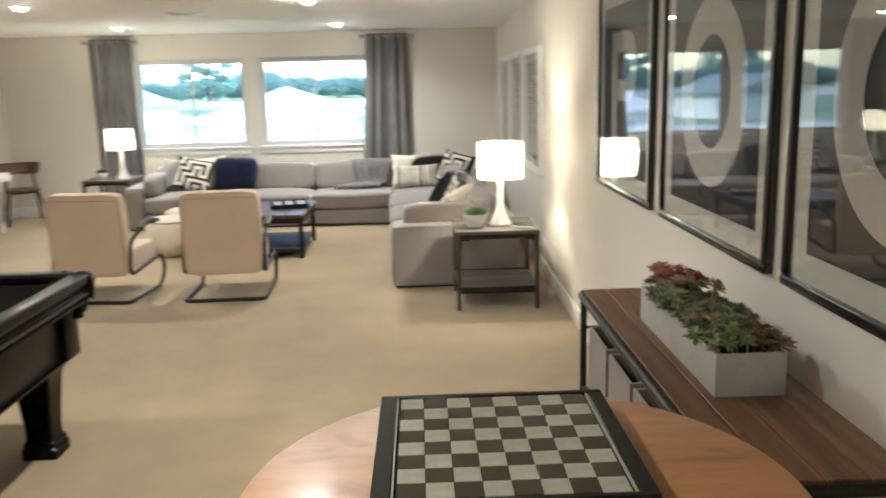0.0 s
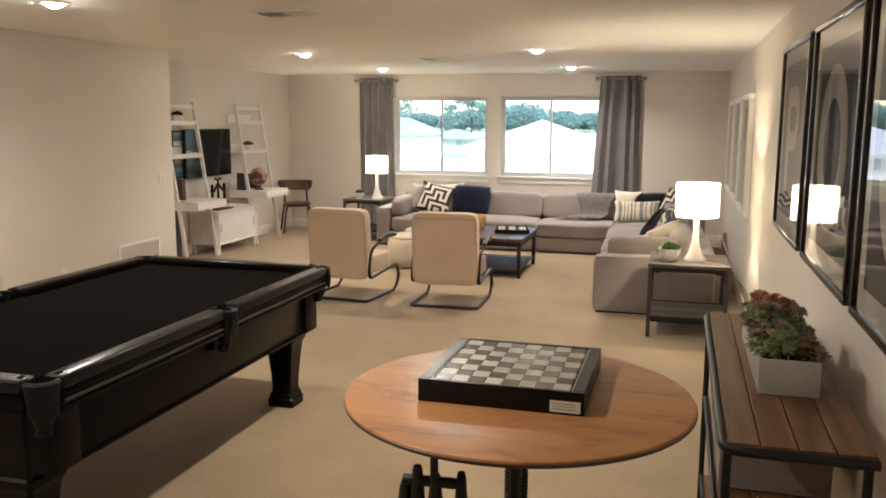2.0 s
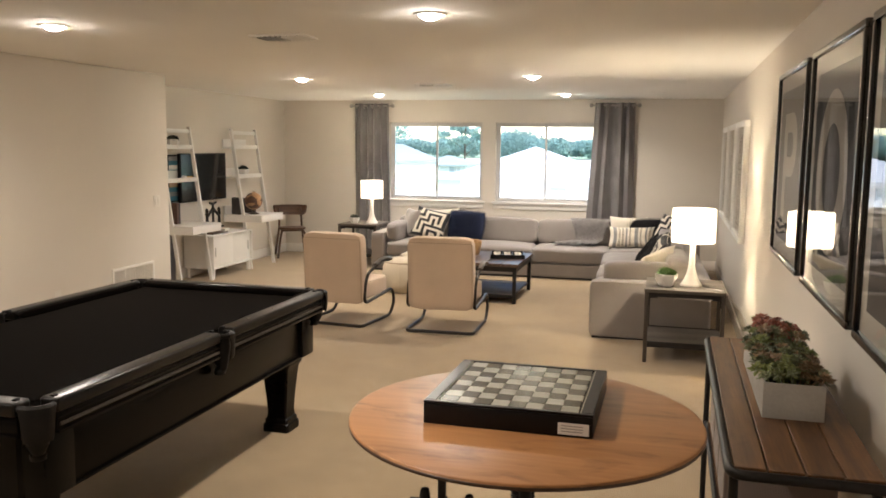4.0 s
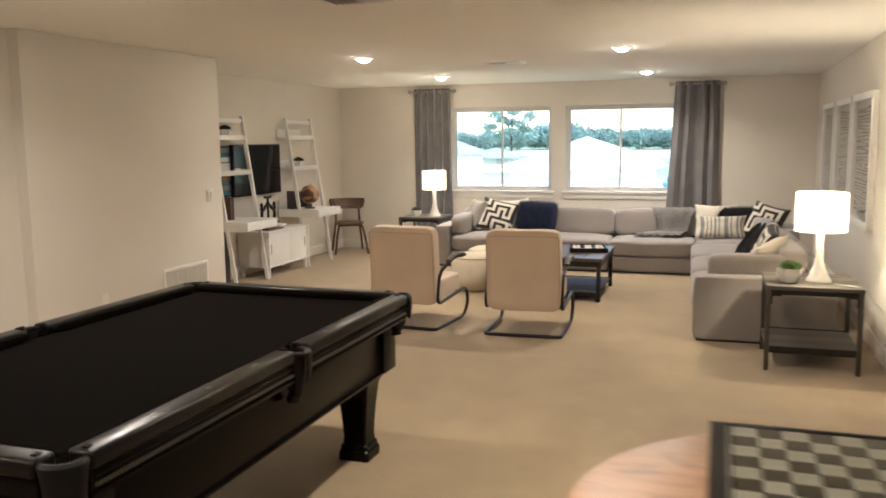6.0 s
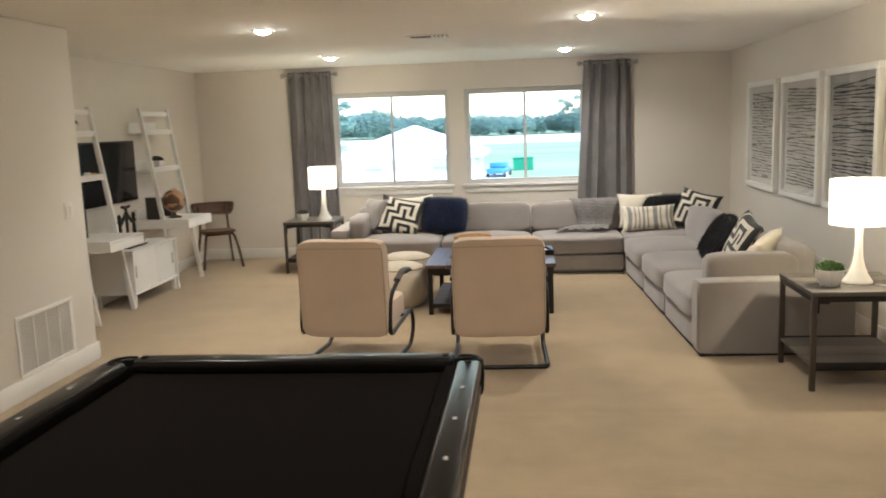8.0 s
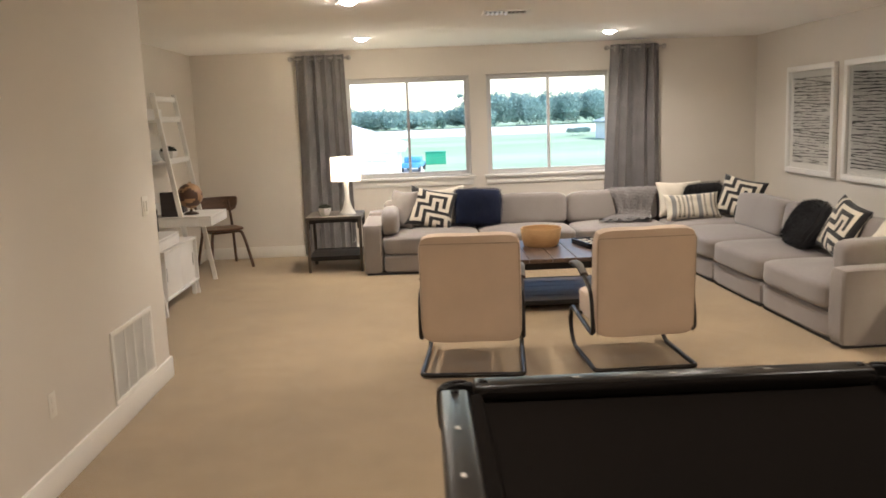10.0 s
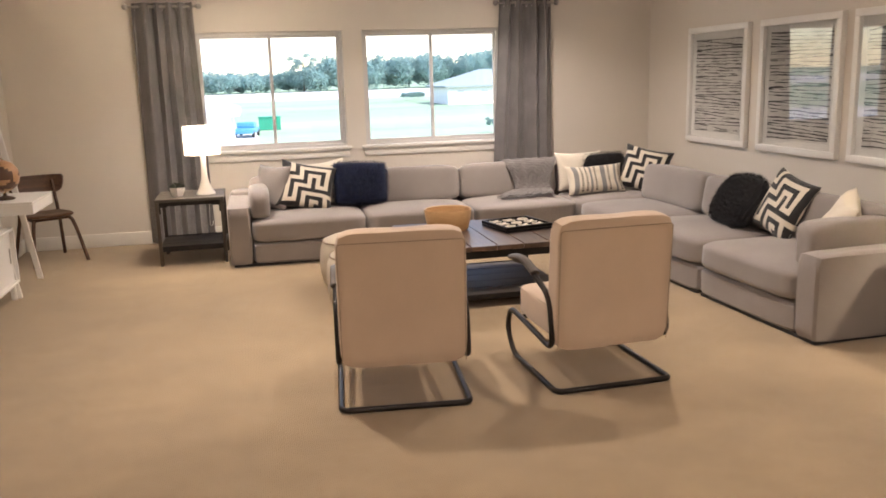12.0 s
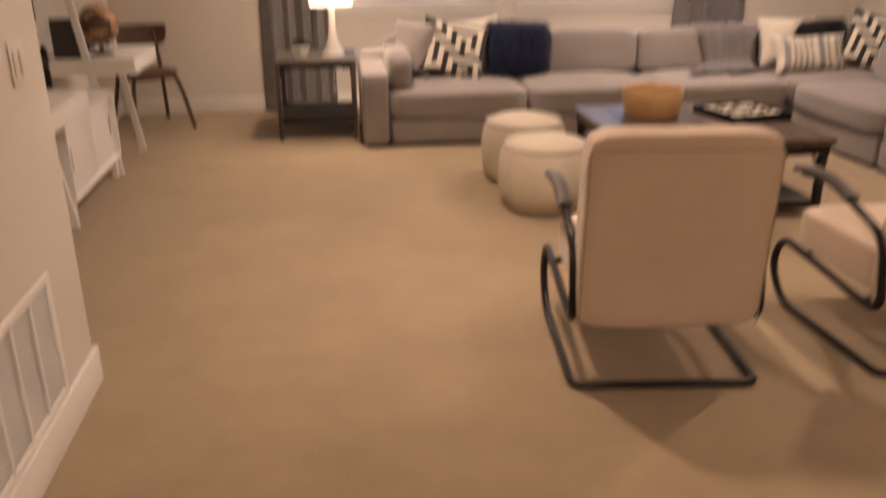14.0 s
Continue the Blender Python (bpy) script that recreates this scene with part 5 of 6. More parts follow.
def letter_picture(y0, y1, letter):
    z0, z1 = 1.10, 2.20
    p = thing("letter_picture", f"black-framed print of a beige letter {letter} behind glass", "picture", pose(0, (y0 + y1) / 2, (z0 + z1) / 2), "framed letter prints")
    a, b, f = (y1 - y0) / 2, (z1 - z0) / 2, 0.032
    part("frame", boxes([((-0.032, -a, -b), (0, a, -b + f)), ((-0.032, -a, b - f), (0, a, b)), ((-0.032, -a, -b + f), (0, -a + f, b - f)), ((-0.032, a - f, -b + f), (0, a, b - f))], 0.006, 2), M["frame_black"], p)
    part("mat_board", box((-0.012, -a + f, -b + f), (-0.002, a - f, b - f)), M["matboard"], p, "cream mat board")
    ia, ib = a - 0.125, b - 0.115
    part("print", box((-0.0145, -ia, -ib), (-0.012, ia, ib)), M["print_dark"], p, "dark print")
    if letter == "O":
        bm = ring_bm(0, 0, (0.345, 0.345), (0.20, 0.205), -0.0165, -0.0145)
    else:
        bm = boxes([((-0.0165, 0.13, -0.30), (-0.0145, 0.255, 0.30))])
        seg = 20
        vs = []
        for x in (-0.0165, -0.0145):
            outer = [(0.13, 0.30), (0.0, 0.30)] + [(-0.06 - 0.195 * math.sin(q), 0.12 + 0.18 * math.cos(q)) for q in (math.pi * k / seg for k in range(seg + 1))] + [(0.0, -0.06), (0.13, -0.06)]
            inner = [(0.13, 0.19), (0.0, 0.19)] + [(-0.04 - 0.085 * math.sin(q), 0.12 + 0.07 * math.cos(q)) for q in (math.pi * k / seg for k in range(seg + 1))] + [(0.0, 0.05), (0.13, 0.05)]
            vs.append(([bm.verts.new((x, y, z)) for y, z in outer], [bm.verts.new((x, y, z)) for y, z in inner]))
        n = len(vs[0][0])
        for k in range(n - 1):
            for q, r in ((vs[0][0], vs[0][1]), (vs[1][1], vs[1][0]), (vs[0][1], vs[1][1]), (vs[1][0], vs[0][0])):
                bm.faces.new((q[k], q[k + 1], r[k + 1], r[k]))
        bmesh.ops.recalc_face_normals(bm, faces=bm.faces[:])
    part("letter", bm, M["letter"], p, f"beige letter {letter}")
    g = part("glass", sheet([(-0.021, a - f, -b + f), (-0.021, -a + f, -b + f), (-0.021, -a + f, b - f), (-0.021, a - f, b - f)]), M["picture_glass"], p, "reflecting picture glass")
    g.visible_shadow = False


letter_picture(3.49, 4.65, "P")
letter_picture(2.165, 3.325, "O")
letter_picture(0.90, 2.05, "O")


def stroke_picture(y0, y1, shift):
    z0, z1 = 0.88, 2.005
    p = thing("abstract_picture", "white-framed abstract print of black strokes behind glass", "picture", pose(0, (y0 + y1) / 2, (z0 + z1) / 2), "white framed prints")
    a, b, f = (y1 - y0) / 2, (z1 - z0) / 2, 0.055
    part("frame", boxes([((-0.05, -a, -b), (0, a, -b + f)), ((-0.05, -a, b - f), (0, a, b)), ((-0.05, -a, -b + f), (0, -a + f, b - f)), ((-0.05, a - f, -b + f), (0, a, b - f))], 0.004, 2), M["white"], p)
    part("paper", box((-0.014, -a + f, -b + f), (-0.004, a - f, b - f)), M["paper"], p)
    pa, pz0, pz1 = a - 0.125, -b + 0.11, b - 0.12
    part("print", box((-0.0165, -pa, pz0), (-0.014, pa, pz1)), M["wash"], p, "grey washed print")
    # rows of uneven brush strokes, broken and swelling along their length, over fine upright lines
    rnd = random.Random(int(shift * 10) + 4)
    ink, hatch = bmesh.new(), bmesh.new()
    n = 31
    for r in range(n):
        z = pz1 - 0.012 - (pz1 - pz0 - 0.03) * r / (n - 1)
        amp, ph, tilt = rnd.uniform(0.004, 0.012), rnd.uniform(0, 50), rnd.uniform(-0.012, 0.018) * (2.2 if r < 3 else 1)
        base = rnd.uniform(0.0026, 0.0056)
        last = None
        for c in range(57):
            u = c / 28 - 1
            y = pa * u * (1.0 + 0.02 * math.sin(r * 2.1))
            zz = z + tilt * u + amp * noise.noise(Vector((u * 2.2, ph, shift)))
            th_ = base + 0.0055 * noise.noise(Vector((u * 3.5, ph + 9, shift))) + 0.002 * noise.noise(Vector((u * 14, ph, 3)))
            if th_ < 0.0006:
                last = None
                continue
            now = (ink.verts.new((-0.0172, y, zz - th_)), ink.verts.new((-0.0172, y, zz + th_)))
            if last:
                ink.faces.new((last[1], now[1], now[0], last[0]))
            last = now
    for c in range(42):
        y = -pa + 2 * pa * (c + 0.5) / 42
        for q in range(14):
            if noise.noise(Vector((y * 3.1, q * 0.33, shift + 2))) > -0.12:
                z0_, z1_ = pz0 + (pz1 - pz0) * q / 14, pz0 + (pz1 - pz0) * (q + 1) / 14
                hatch.faces.new([hatch.verts.new(v) for v in ((-0.0169, y + 0.0012, z0_), (-0.0169, y - 0.0012, z0_), (-0.0169, y - 0.0012, z1_), (-0.0169, y + 0.0012, z1_))])
    part("hatching", hatch, M["hatch"], p, "fine grey upright lines")
    part("strokes", ink, M["stroke"], p, "uneven black brush strokes")
    g = part("glass", sheet([(-0.034, a - f, -b + f), (-0.034, -a + f, -b + f), (-0.034, -a + f, b - f), (-0.034, a - f, b - f)]), M["picture_glass"], p, "reflecting picture glass")
    g.visible_shadow = False


stroke_picture(9.44, 10.50, 0.0)
stroke_picture(8.19, 9.25, 3.3)
stroke_picture(6.98, 8.055, 7.1)


# ---------- console by the wall ----------
con = thing("console_table", "walnut plank console with black iron frame and shelves", "console table", pose(-0.085, 1.205, 0))
CW, CL, CH = 0.385, 1.64, 0.90
edges = [(-CW, -0.291), (-0.287, -0.196), (-0.192, -0.101), (-0.097, 0.0)]
for x0, x1 in edges:
    part("plank", box((x0 + 0.012 if x0 == -CW else x0, 0.012, CH - 0.03), (x1, CL - 0.012, CH), 0.0018, 1), M["plank"], con)
part("edge_rail", tube([(0.0, -0.002, CH - 0.018), (-CW, -0.002, CH - 0.018), (-CW, CL + 0.002, CH - 0.018), (0.0, CL + 0.002, CH - 0.018)], 0.0145, 10, 0.05), M["iron"], con, "black iron edge tube")
for y in (0.02, CL - 0.02):
    for x in (-CW + 0.012, -0.02):
        part("leg", tube([(x, y, 0.0), (x, y, CH - 0.025)], 0.013, 10), M["iron"], con)
for z in (0.50, 0.12):
    for k in range(3):
        part("shelf_plank", plank_bevel((-CW + 0.02 + k * 0.118, 0.012, z - 0.022), (-CW + 0.02 + (k + 1) * 0.118 - 0.003, CL - 0.012, z)), M["plank"], con)
    part("shelf_rail", tube([(-CW + 0.012, 0.02, z + 0.004), (-CW + 0.012, CL - 0.02, z + 0.004)], 0.009, 8), M["iron"], con)
    part("shelf_rail", tube([(-CW + 0.012, CL - 0.02, z + 0.25), (-0.02, CL - 0.02, z + 0.25)], 0.006, 8), M["iron"], con)
for k in range(3):
    y0 = 0.62 + k * 0.34
    b = thing("storage_bin", "taupe cloth storage bin with a dark opening on the console shelf", "storage bin", pose(-0.085 - CW + 0.03, 1.205 + y0, 0.505), "cloth bins")
    part("bin_body", boxes([((0, 0, 0), (0.36, 0.30, 0.012)), ((0, 0, 0.012), (0.012, 0.30, 0.255)), ((0.348, 0, 0.012), (0.36, 0.30, 0.255)), ((0.012, 0, 0.012), (0.348, 0.012, 0.255)), ((0.012, 0.288, 0.012), (0.348, 0.30, 0.255))], 0.003), M["fabric_bin"], b)
# brass ornament of crossed rods on the console shelf
orn = thing("brass_ornament", "polished brass jack-shaped ornament on the console shelf", "ornament", pose(-0.30, 1.36, 0.505))
rnd = random.Random(8)
for k in range(9):
    d = Vector((rnd.uniform(-1, 1), rnd.uniform(-1, 1), rnd.uniform(-0.7, 1))).normalized() * 0.10
    c = Vector((0, 0, 0.11))
    part("rod", tube([c - d, c + d], 0.006, 8), M["brass"], orn)
    for e in (c - d, c + d):
        part("knob", lathe([(0, -0.011), (0.009, -0.006), (0.011, 0), (0.009, 0.006), (0, 0.011)], 10, e), M["brass"], orn)
part("foot", lathe([(0, 0), (0.05, 0), (0.05, 0.006), (0.006, 0.012), (0.006, 0.1)], 16), M["brass"], orn)

# cement trough with succulents
tg = thing("succulent_planter", "long grey cement trough planted with mixed succulents", "planter", pose(-0.255, 2.04, CH))
TL, TW, TH = 0.365, 0.092, 0.115
bm = box((-TW, -TL, 0), (TW, TL, TH))
top = max(bm.faces, key=lambda f: f.calc_center_median().z)
rim = bmesh.ops.inset_region(bm, faces=[top], thickness=0.012)
hole = bmesh.ops.extrude_face_region(bm, geom=[top])
bmesh.ops.translate(bm, verts=[v for v in hole["geom"] if isinstance(v, bmesh.types.BMVert)], vec=(0, 0, -TH + 0.015))
bmesh.ops.delete(bm, geom=[top], context="FACES")
bmesh.ops.bevel(bm, geom=[e for e in bm.edges if e.is_manifold and e.calc_face_angle(0) > 1], offset=0.002, segments=2, profile=0.5, affect="EDGES")
part("trough", bm, M["concrete"], tg, "grey cement box")
part("soil", box((-TW + 0.0125, -TL + 0.0125, 0.0155), (TW - 0.0125, TL - 0.0125, TH - 0.015)), M["soil"], tg)


def rosette(r, leaves, up, rnd):
    """An open rosette of pointed fleshy leaves."""
    bm = bmesh.new()
    for k in range(leaves):
        t = k / leaves
        a, e = k * 2.399, up * (0.25 + 1.1 * t)
        ln = r * (1.0 - 0.55 * t) * rnd.uniform(0.85, 1.15)
        d = Vector((math.cos(a) * math.cos(e), math.sin(a) * math.cos(e), math.sin(e)))
        s = Vector((-math.sin(a), math.cos(a), 0))
        n = d.cross(s)
        o = Vector((0, 0, r * 0.25 * t))
        w = ln * 0.24
        v = [bm.verts.new(p) for p in (o, o + d * ln * 0.55 + s * w - n * 0.002, o + d * ln - n * ln * 0.12, o + d * ln * 0.55 - s * w - n * 0.002, o + d * ln * 0.5 - n * ln * 0.13, o + d * ln * 0.5 + n * ln * 0.05)]
        for f in ((0, 1, 4), (1, 2, 4), (2, 3, 4), (3, 0, 4), (1, 0, 5), (2, 1, 5), (3, 2, 5), (0, 3, 5)):
            bm.faces.new([v[q] for q in f])
    bmesh.ops.recalc_face_normals(bm, faces=bm.faces[:])
    return bm


rnd = random.Random(12)
for k in range(230):
    y = -TL + 0.02 + (2 * TL - 0.04) * ((k * 0.618) % 1)
    x = rnd.uniform(-0.1, 0.1)
    mound = 1 - (x / 0.13) ** 2
    if y > 0.23:
        mm = M["succ_red"] if rnd.random() < 0.8 else M["succ_green"]
    elif y < -0.12 and x > 0.015:
        mm = rnd.choice((M["succ_tan"], M["succ_tan"], M["succ_green"]))
    elif y < -0.2:
        mm = rnd.choice((M["succ_lime"], M["succ_lime"], M["succ_green"]))
    else:
        mm = rnd.choice((M["succ_green"], M["succ_green"], M["succ_tan"], M["succ_sage"], M["succ_lime"]))
    h = mound * rnd.uniform(0.012, 0.062) + (0.03 if 0.1 < y < 0.22 and rnd.random() < 0.4 else 0) + (0.03 if y > 0.25 else 0)
    r = rnd.uniform(0.024, 0.043)
    bm = rosette(r, rnd.randint(14, 20), rnd.uniform(0.4, 1.0), rnd)
    bmesh.ops.transform(bm, matrix=Matrix.Translation((x, y, TH - 0.012 + h)) @ Matrix.Rotation(rnd.uniform(-0.5, 0.5), 4, "X") @ Matrix.Rotation(x * 5 + rnd.uniform(-0.3, 0.3), 4, "Y") @ Matrix.Rotation(rnd.uniform(0, 6), 4, "Z"), verts=bm.verts)
    tube([(x * 0.7, y, TH - 0.03), (x, y, TH - 0.008 + h)], 0.003, 4, bm=bm)
    part("rosette", bm, mm, tg)


# ---------- round bar table and chess box ----------
rt = thing("bar_table", "round oak-topped bar table on a black iron crank base", "bar table", pose(-0.952, 0.752, 0))
TR, TT = 0.396, 1.141
part("tabletop", lathe([(0.0, TT - 0.014), (TR - 0.006, TT - 0.014), (TR, TT - 0.010), (TR, TT - 0.003), (TR - 0.0015, TT - 0.0008), (TR - 0.004, TT), (0.0, TT)], 72), M["oak"], rt)
part("edge_band", lathe([(TR - 0.006, TT - 0.0145), (TR + 0.0005, TT - 0.013), (TR + 0.001, TT - 0.007), (TR - 0.0005, TT - 0.0055)], 72), M["oak_edge"], rt)
part("mount_plate", lathe([(0.0, TT - 0.045), (0.16, TT - 0.045), (0.165, TT - 0.014), (0.0, TT - 0.014)], 28), M["iron"], rt)
part("screw_column", tube([(0, 0, 0.30), (0, 0, TT - 0.03)], 0.024, 14), M["iron"], rt)
for k in range(38):
    z = 0.66 + k * 0.01
    part("screw_thread", lathe([(0.024, z - 0.004), (0.0285, z), (0.024, z + 0.004)], 14), M["iron"], rt)
part("collar", lathe([(0.0, 0.56), (0.055, 0.56), (0.062, 0.585), (0.062, 0.63), (0.045, 0.66), (0.0, 0.665)], 22), M["iron"], rt)
for k in range(4):
    a = radians(45 + 90 * k)
    ca_, sa_ = math.cos(a), math.sin(a)
    part("leg", tube([(0.05 * ca_, 0.05 * sa_, 0.61), (0.15 * ca_, 0.15 * sa_, 0.50), (0.27 * ca_, 0.27 * sa_, 0.20), (0.36 * ca_, 0.36 * sa_, 0.015)], 0.019, 10, 0.12), M["iron"], rt)
    part("foot", lathe([(0.0, 0.0), (0.04, 0.0), (0.04, 0.012), (0.02, 0.024), (0.0, 0.026)], 16, (0.36 * ca_, 0.36 * sa_, 0)), M["iron"], rt)
part("foot_ring", tube([(0.275 * math.cos(q), 0.275 * math.sin(q), 0.20) for q in (2 * math.pi * k / 40 for k in range(41))], 0.012, 8, ends=False), M["iron"], rt)
for x, y, r in ((-0.094, -0.362, 0.008), (0.063, -0.352, 0.0115)):
    part("support_rod", tube([(x, y, TT - 0.016), (x, y, 0.80), (x * 0.4, y * 0.4, 0.62)], r, 10, 0.05), M["iron"], rt)

# cast crank head with upright rounded lugs on the near rod
cr = part("crank_head", tube([(-0.16, -0.35, 1.062), (-0.035, -0.35, 1.066)], 0.011, 10, squash=1.0), M["iron"], rt)
for x, y, top, w in ((-0.131, -0.35, 1.097, 0.0105), (-0.043, -0.35, 1.094, 0.0095), (-0.158, -0.345, 1.058, 0.012), (-0.094, -0.352, 1.086, 0.011)):
    part("crank_lug", lathe([(0.0, top - 0.13), (w * 1.7, top - 0.13), (w * 1.35, top - 0.06), (w, top - 0.015), (w * 0.75, top - 0.004), (0.0, top)], 14, (x, y, 0)), M["iron"], cr)
part("crank_arm", tube([(-0.085, -0.35, 0.98), (-0.06, -0.2, 0.80), (0, 0, 0.64)], 0.016, 8, 0.05), M["iron"], rt)

cx0, cx1, cy0, cy1, cz0, cz1 = -1.156, -0.788, 0.632, 1.002, TT, TT + 0.052
chs = thing("chess_box", "black lacquered chess box with a grey stone board", "chess set", pose((cx0 + cx1) / 2, (cy0 + cy1) / 2, cz0))
hx, hy, hz = (cx1 - cx0) / 2, (cy1 - cy0) / 2, cz1 - cz0
part("box", box((-hx, -hy, 0), (hx, hy, hz - 0.006), 0.003), M["black_box"], chs)
part("rim", boxes([((-hx, -hy, hz - 0.006), (hx, -hy + 0.012, hz)), ((-hx, hy - 0.012, hz - 0.006), (hx, hy, hz)), ((-hx, -hy + 0.012, hz - 0.006), (-hx + 0.026, hy - 0.012, hz)), ((hx - 0.026, -hy + 0.012, hz - 0.006), (hx, hy - 0.012, hz))], 0.0015), M["black_box"], chs)
for x in (-hx + 0.0265, hx - 0.029):
    part("inlay_line", box((x, -hy + 0.0125, hz - 0.006), (x + 0.0025, hy - 0.0125, hz - 0.001)), M["sq_light"], chs)
sx_, sy_ = (2 * hx - 0.066) / 8, (2 * hy - 0.03) / 8
sqm = box((-sx_ / 2 + 0.0004, -sy_ / 2 + 0.0004, 0), (sx_ / 2 - 0.0004, sy_ / 2 - 0.0004, 0.0045), 0.0008, 1)
sq_me = {}
for nm in ("sq_light", "sq_dark"):
    me = bpy.data.meshes.new("square")
    sqm.to_mesh(me)
    me.materials.append(M[nm])
    sq_me[nm] = me
sqm.free()
for i in range(8):
    for j in range(8):
        o = new("square", sq_me["sq_light" if (i + j) % 2 == 1 else "sq_dark"])
        o.parent = chs
        o.location = (-hx + 0.033 + (i + 0.5) * sx_, -hy + 0.015 + (j + 0.5) * sy_, hz - 0.006)
card = part("label_card", box((hx - 0.073, -hy - 0.0015, 0.006), (hx - 0.008, -hy, 0.031)), M["paper"], chs, "small white label card")
for z in (0.013, 0.019, 0.025):
    part("print_bar", box((hx - 0.066, -hy - 0.002, z - 0.0007), (hx - 0.02, -hy - 0.0015, z + 0.0007)), M["ink"], card)


# ---------- outdoors ----------
GZ = -3.0
setting("ground", box((-900, 13.0, GZ - 0.5), (900, 1800, GZ)), M["grass"], "pale green field beyond the house", "ground")
setting("pavement", boxes([((-400, 196, GZ), (400, 312, GZ + 0.02)), ((-60, 22, GZ), (-4, 84, GZ + 0.015))]), M["lot"], "pale dusty building lots and road", "pavement")


def house(label, x, y, w, d, wall, ridge, rz=0, gable=False, cover="roof"):
    h = thing("house", label, "house", pose(x, y, GZ, 0, 0, rz), "neighbouring houses")
    part("wall", box((-w / 2, -d / 2, 0), (w / 2, d / 2, wall)), M["siding"], h)
    e, k = 0.5, (0.0 if gable else min(w, d) / 2)
    bm = bmesh.new()
    b = [bm.verts.new(p) for p in ((-w / 2 - e, -d / 2 - e, wall), (w / 2 + e, -d / 2 - e, wall), (w / 2 + e, d / 2 + e, wall), (-w / 2 - e, d / 2 + e, wall))]
    rdg = [bm.verts.new((-w / 2 - (e if gable else 0) + k, 0, ridge)), bm.verts.new((w / 2 + (e if gable else 0) - k + 0.01, 0, ridge))]
    lo = [bm.verts.new((v.co.x, v.co.y, wall - 0.25)) for v in b]
    for f in ((b[0], b[1], rdg[1], rdg[0]), (b[2], b[3], rdg[0], rdg[1]), (b[1], b[2], rdg[1]), (b[3], b[0], rdg[0]), lo[::-1]):
        bm.faces.new(f)
    for q in range(4):
        bm.faces.new((lo[q], lo[(q + 1) % 4], b[(q + 1) % 4], b[q]))
    bmesh.ops.recalc_face_normals(bm, faces=bm.faces[:])
    part("roof", bm, M[cover], h)
    n = max(2, int(w / 4))
    for i in range(n):
        xx = -w / 2 + (i + 0.5) * w / n
        wd = part("window", boxes([((xx - 0.6, -d / 2 - 0.06, 0.9), (xx - 0.52, -d / 2, 2.2)), ((xx + 0.52, -d / 2 - 0.06, 0.9), (xx + 0.6, -d / 2, 2.2)), ((xx - 0.52, -d / 2 - 0.06, 0.9), (xx + 0.52, -d / 2, 0.98)), ((xx - 0.52, -d / 2 - 0.06, 2.12), (xx + 0.52, -d / 2, 2.2))]), M["siding"], h)
        part("pane", box((xx - 0.52, -d / 2 - 0.02, 0.98), (xx + 0.52, -d / 2 - 0.001, 2.12)), M["dark_pane"], wd)
    part("door", box((w / 2 - 1.6, -d / 2 - 0.05, 0), (w / 2 - 0.7, -d / 2, 2.1)), M["lot"], h)


house("white single-storey house with a pale hip roof", -9.9, 57, 8.6, 8.6, 2.9, 4.75)
house("white house with a grey gable roof", -37.5, 100, 9, 13, 3.0, 4.95, 62, True, "dark_roof")
house("low white house with a grey roof", -32.5, 118, 7, 8, 2.1, 3.4, 0, False, "dark_roof")
house("low house with a broad pale hip roof", 34, 140, 16, 14, 2.9, 5.4, 0, False, "dark_roof")

dp = thing("dumpster", "green steel dumpster standing on the lot", "dumpster", pose(-2.8, 84.6, GZ))
part("bin_body", boxes([((-1.0, -0.9, 0.0), (1.0, 0.9, 1.15))], 0.03), M["skip"], dp)
part("lid", box((-1.05, -0.95, 1.15), (1.05, 0.95, 1.25), 0.03), M["skip"], dp)
tk = thing("pickup_truck", "blue parked pickup truck on the lot", "truck", pose(-4.9, 75.3, GZ, 0, 0, 82))
part("body", boxes([((-2.0, -0.8, 0.35), (2.0, 0.8, 0.78)), ((-0.7, -0.72, 0.78), (0.9, 0.72, 1.25))], 0.08, 2), M["blue_paint"], tk)
for x in (-1.5, 1.5):
    for y in (-0.82, 0.64):
        wheel = tube([(x, y, 0.29), (x, y + 0.18, 0.29)], 0.29, 16)
        part("wheel", wheel, M["tyre"], tk)


def leaf_cloud(bm, c, r, n, size, rnd):
    """Many small leaf clumps scattered through an uneven crown."""
    for _ in range(n):
        while True:
            p = Vector((rnd.uniform(-1, 1), rnd.uniform(-1, 1), rnd.uniform(-1, 1)))
            if 0.25 < p.length < 1:
                break
        p *= 0.8 + 0.45 * noise.noise(p * 1.8 + Vector(c) * 0.37)
        q = Vector(c) + Vector((p.x * r[0], p.y * r[1], p.z * r[2]))
        u = Vector((rnd.uniform(-1, 1), rnd.uniform(-1, 1), rnd.uniform(-1, 1))).normalized()
        v = u.cross(Vector((rnd.uniform(-1, 1), rnd.uniform(-1, 1), rnd.uniform(-1, 1)))).normalized()
        s = size * rnd.uniform(0.6, 1.4)
        bm.faces.new([bm.verts.new(q + e) for e in (u * s, v * s * 0.7, -u * s, -v * s * 0.7)])


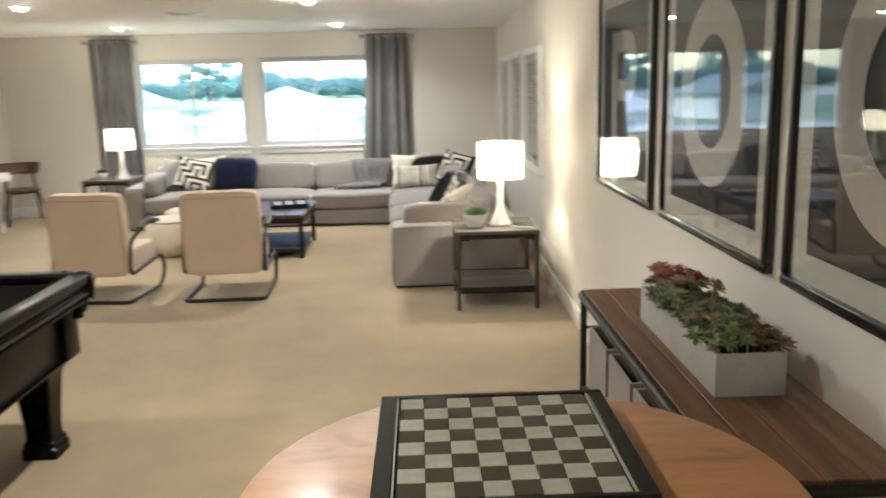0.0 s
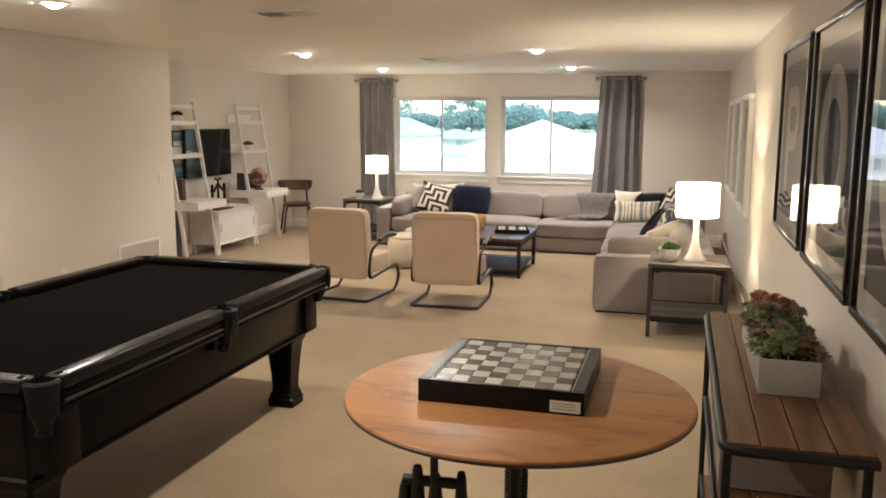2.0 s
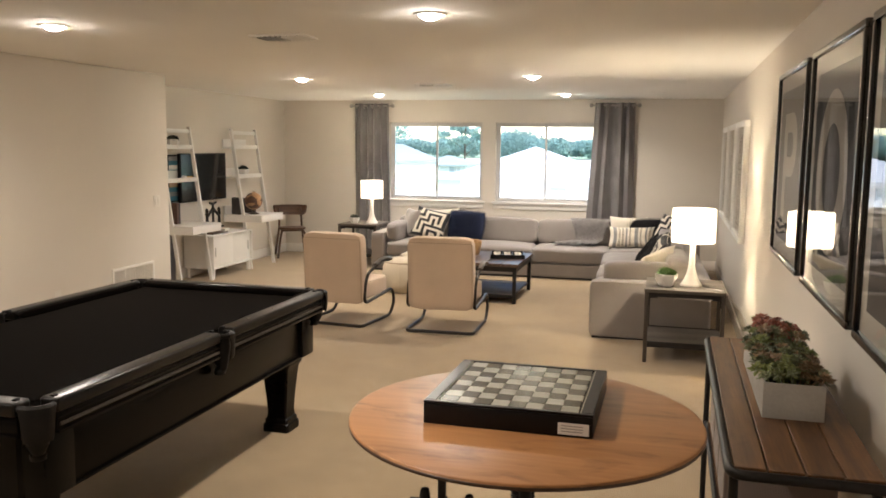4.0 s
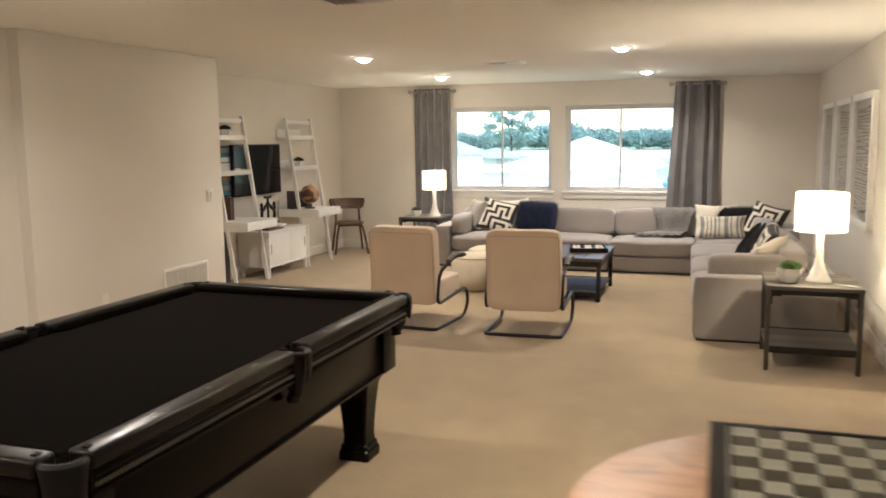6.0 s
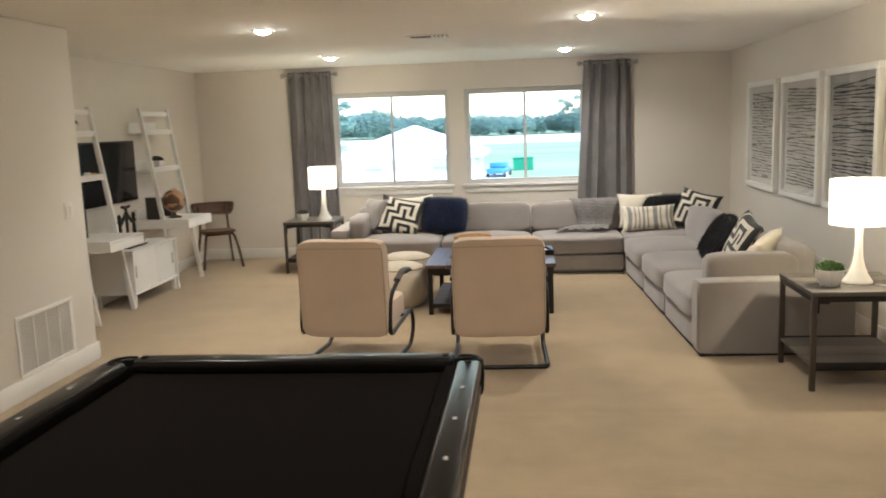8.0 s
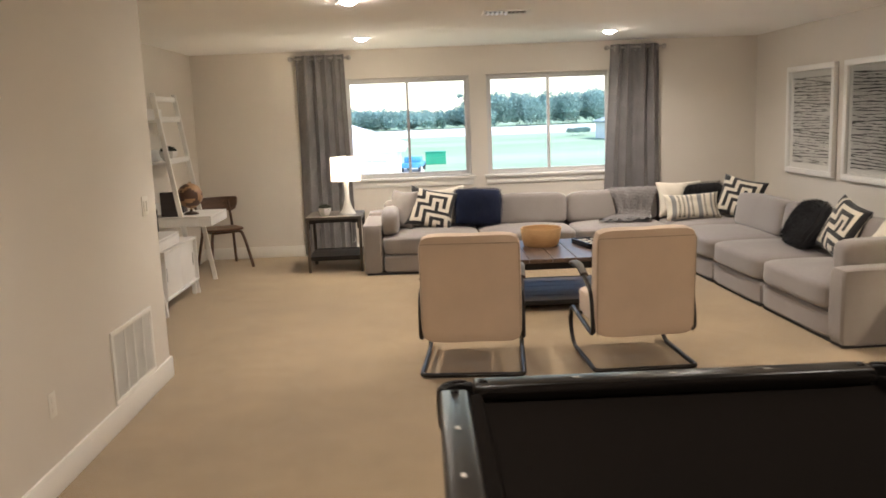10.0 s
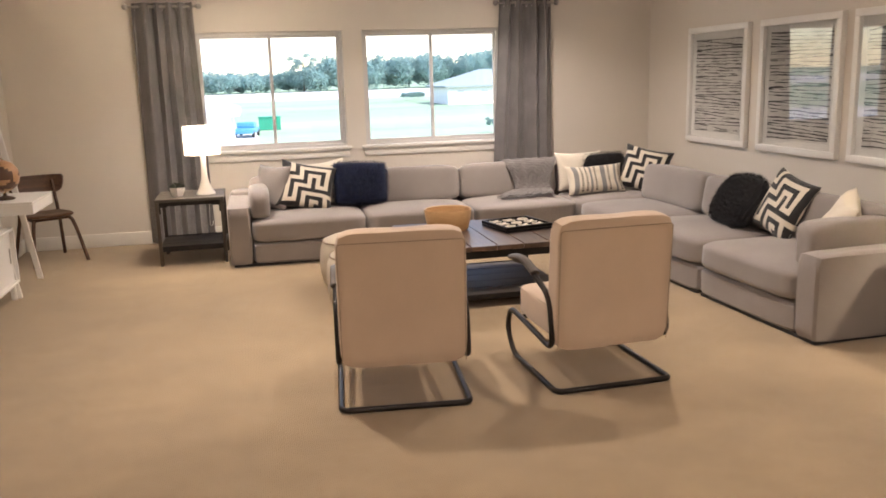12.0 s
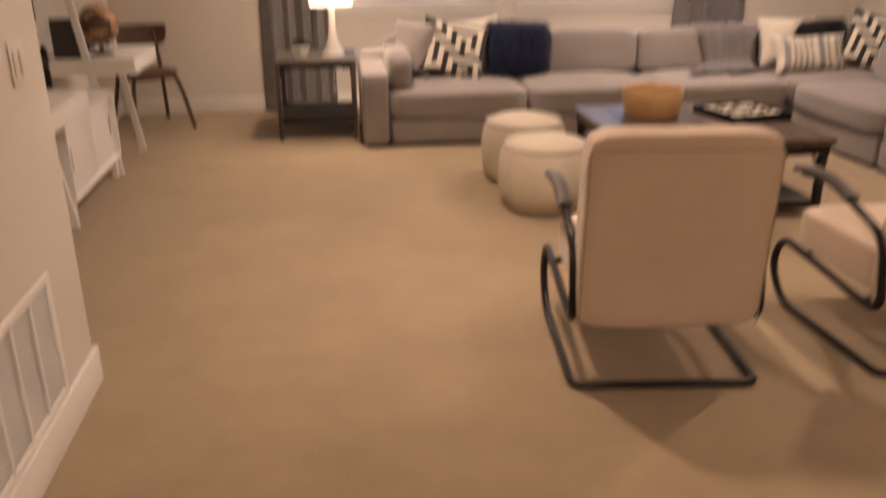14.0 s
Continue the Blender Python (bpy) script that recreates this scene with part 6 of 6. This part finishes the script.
rnd = random.Random(77)
bm = bmesh.new()
for k in range(430):
    x = -225 + k * 1.16 + rnd.uniform(-5, 5)
    y = 322 + rnd.uniform(-8, 24) + 0.0006 * x * x
    tall = 9.2 if x < -60 else 8.3 if x < 20 else 8.3 + 6.0 * min(1, (x - 20) / 6)
    tall += 2.0 * noise.noise(Vector((x * 0.025, 3.1, 0))) + 1.6 * noise.noise(Vector((x * 0.09, 9.4, 0)))
    h = (tall + rnd.uniform(-1.4, 1.0)) * (1.2 if rnd.random() < 0.06 else 1)
    leaf_cloud(bm, (x, y, GZ + h * rnd.uniform(0.46, 0.54)), (rnd.uniform(3.0, 8.0), 3.6, h * rnd.uniform(0.44, 0.54)), 1150, 0.36, rnd)
# the leaf colour already holds the haze of the distance
tagged(part("far_woods", bm, M["hazed_leafage"]), "line of mixed trees behind the field, coloured with distance haze", "woods", "", "stuff")


def tree(label, x, y, h, spread, seed, leaf=0.28):
    r = random.Random(seed)
    t = thing("tree", label, "tree", pose(x, y, GZ), "garden trees")
    tb = tube([(0, 0, 0), (0.1, 0, h * 0.3), (0.05, 0.1, h * 0.55), (0.2, 0, h * 0.8)], 0.016 * h, 8)
    crown = bmesh.new()
    for k in range(11):
        a, z = k * 2.4, h * (0.38 + 0.045 * k)
        e = Vector((spread * r.uniform(0.5, 0.9) * math.cos(a), spread * r.uniform(0.5, 0.9) * math.sin(a), z + h * 0.12))
        tube([(0.08, 0.03, z - h * 0.08), tuple(e * 0.5 + Vector((0, 0, z * 0.5))), tuple(e)], 0.005 * h, 6, bm=tb)
        leaf_cloud(crown, e, (spread * 0.38, spread * 0.38, h * 0.1), 150, leaf, r)
    part("trunk", tb, M["bark"], t)
    # crowns share the haze-paled leaf colour of the woods
    part("crown", crown, M["hazed_leafage"], t)


tree("tall airy tree behind the gable house", -46, 125, 13.5, 5.5, 5)
tree("tall airy tree behind the low house", -38, 150, 10.0, 4.5, 6)
tree("tall airy tree standing out of the woods", 15, 316, 13.4, 5.6, 9, 0.3)
tree("small sparse young tree in the field", 14.5, 68, 1.2, 0.6, 7, 0.05)
for x, y in ((24.8, 162.8), (26.4, 164.5), (27.8, 167)):
    tree("low scrubby bush beside the lots", x, y, 1.5, 1.3, int(x), 0.14)
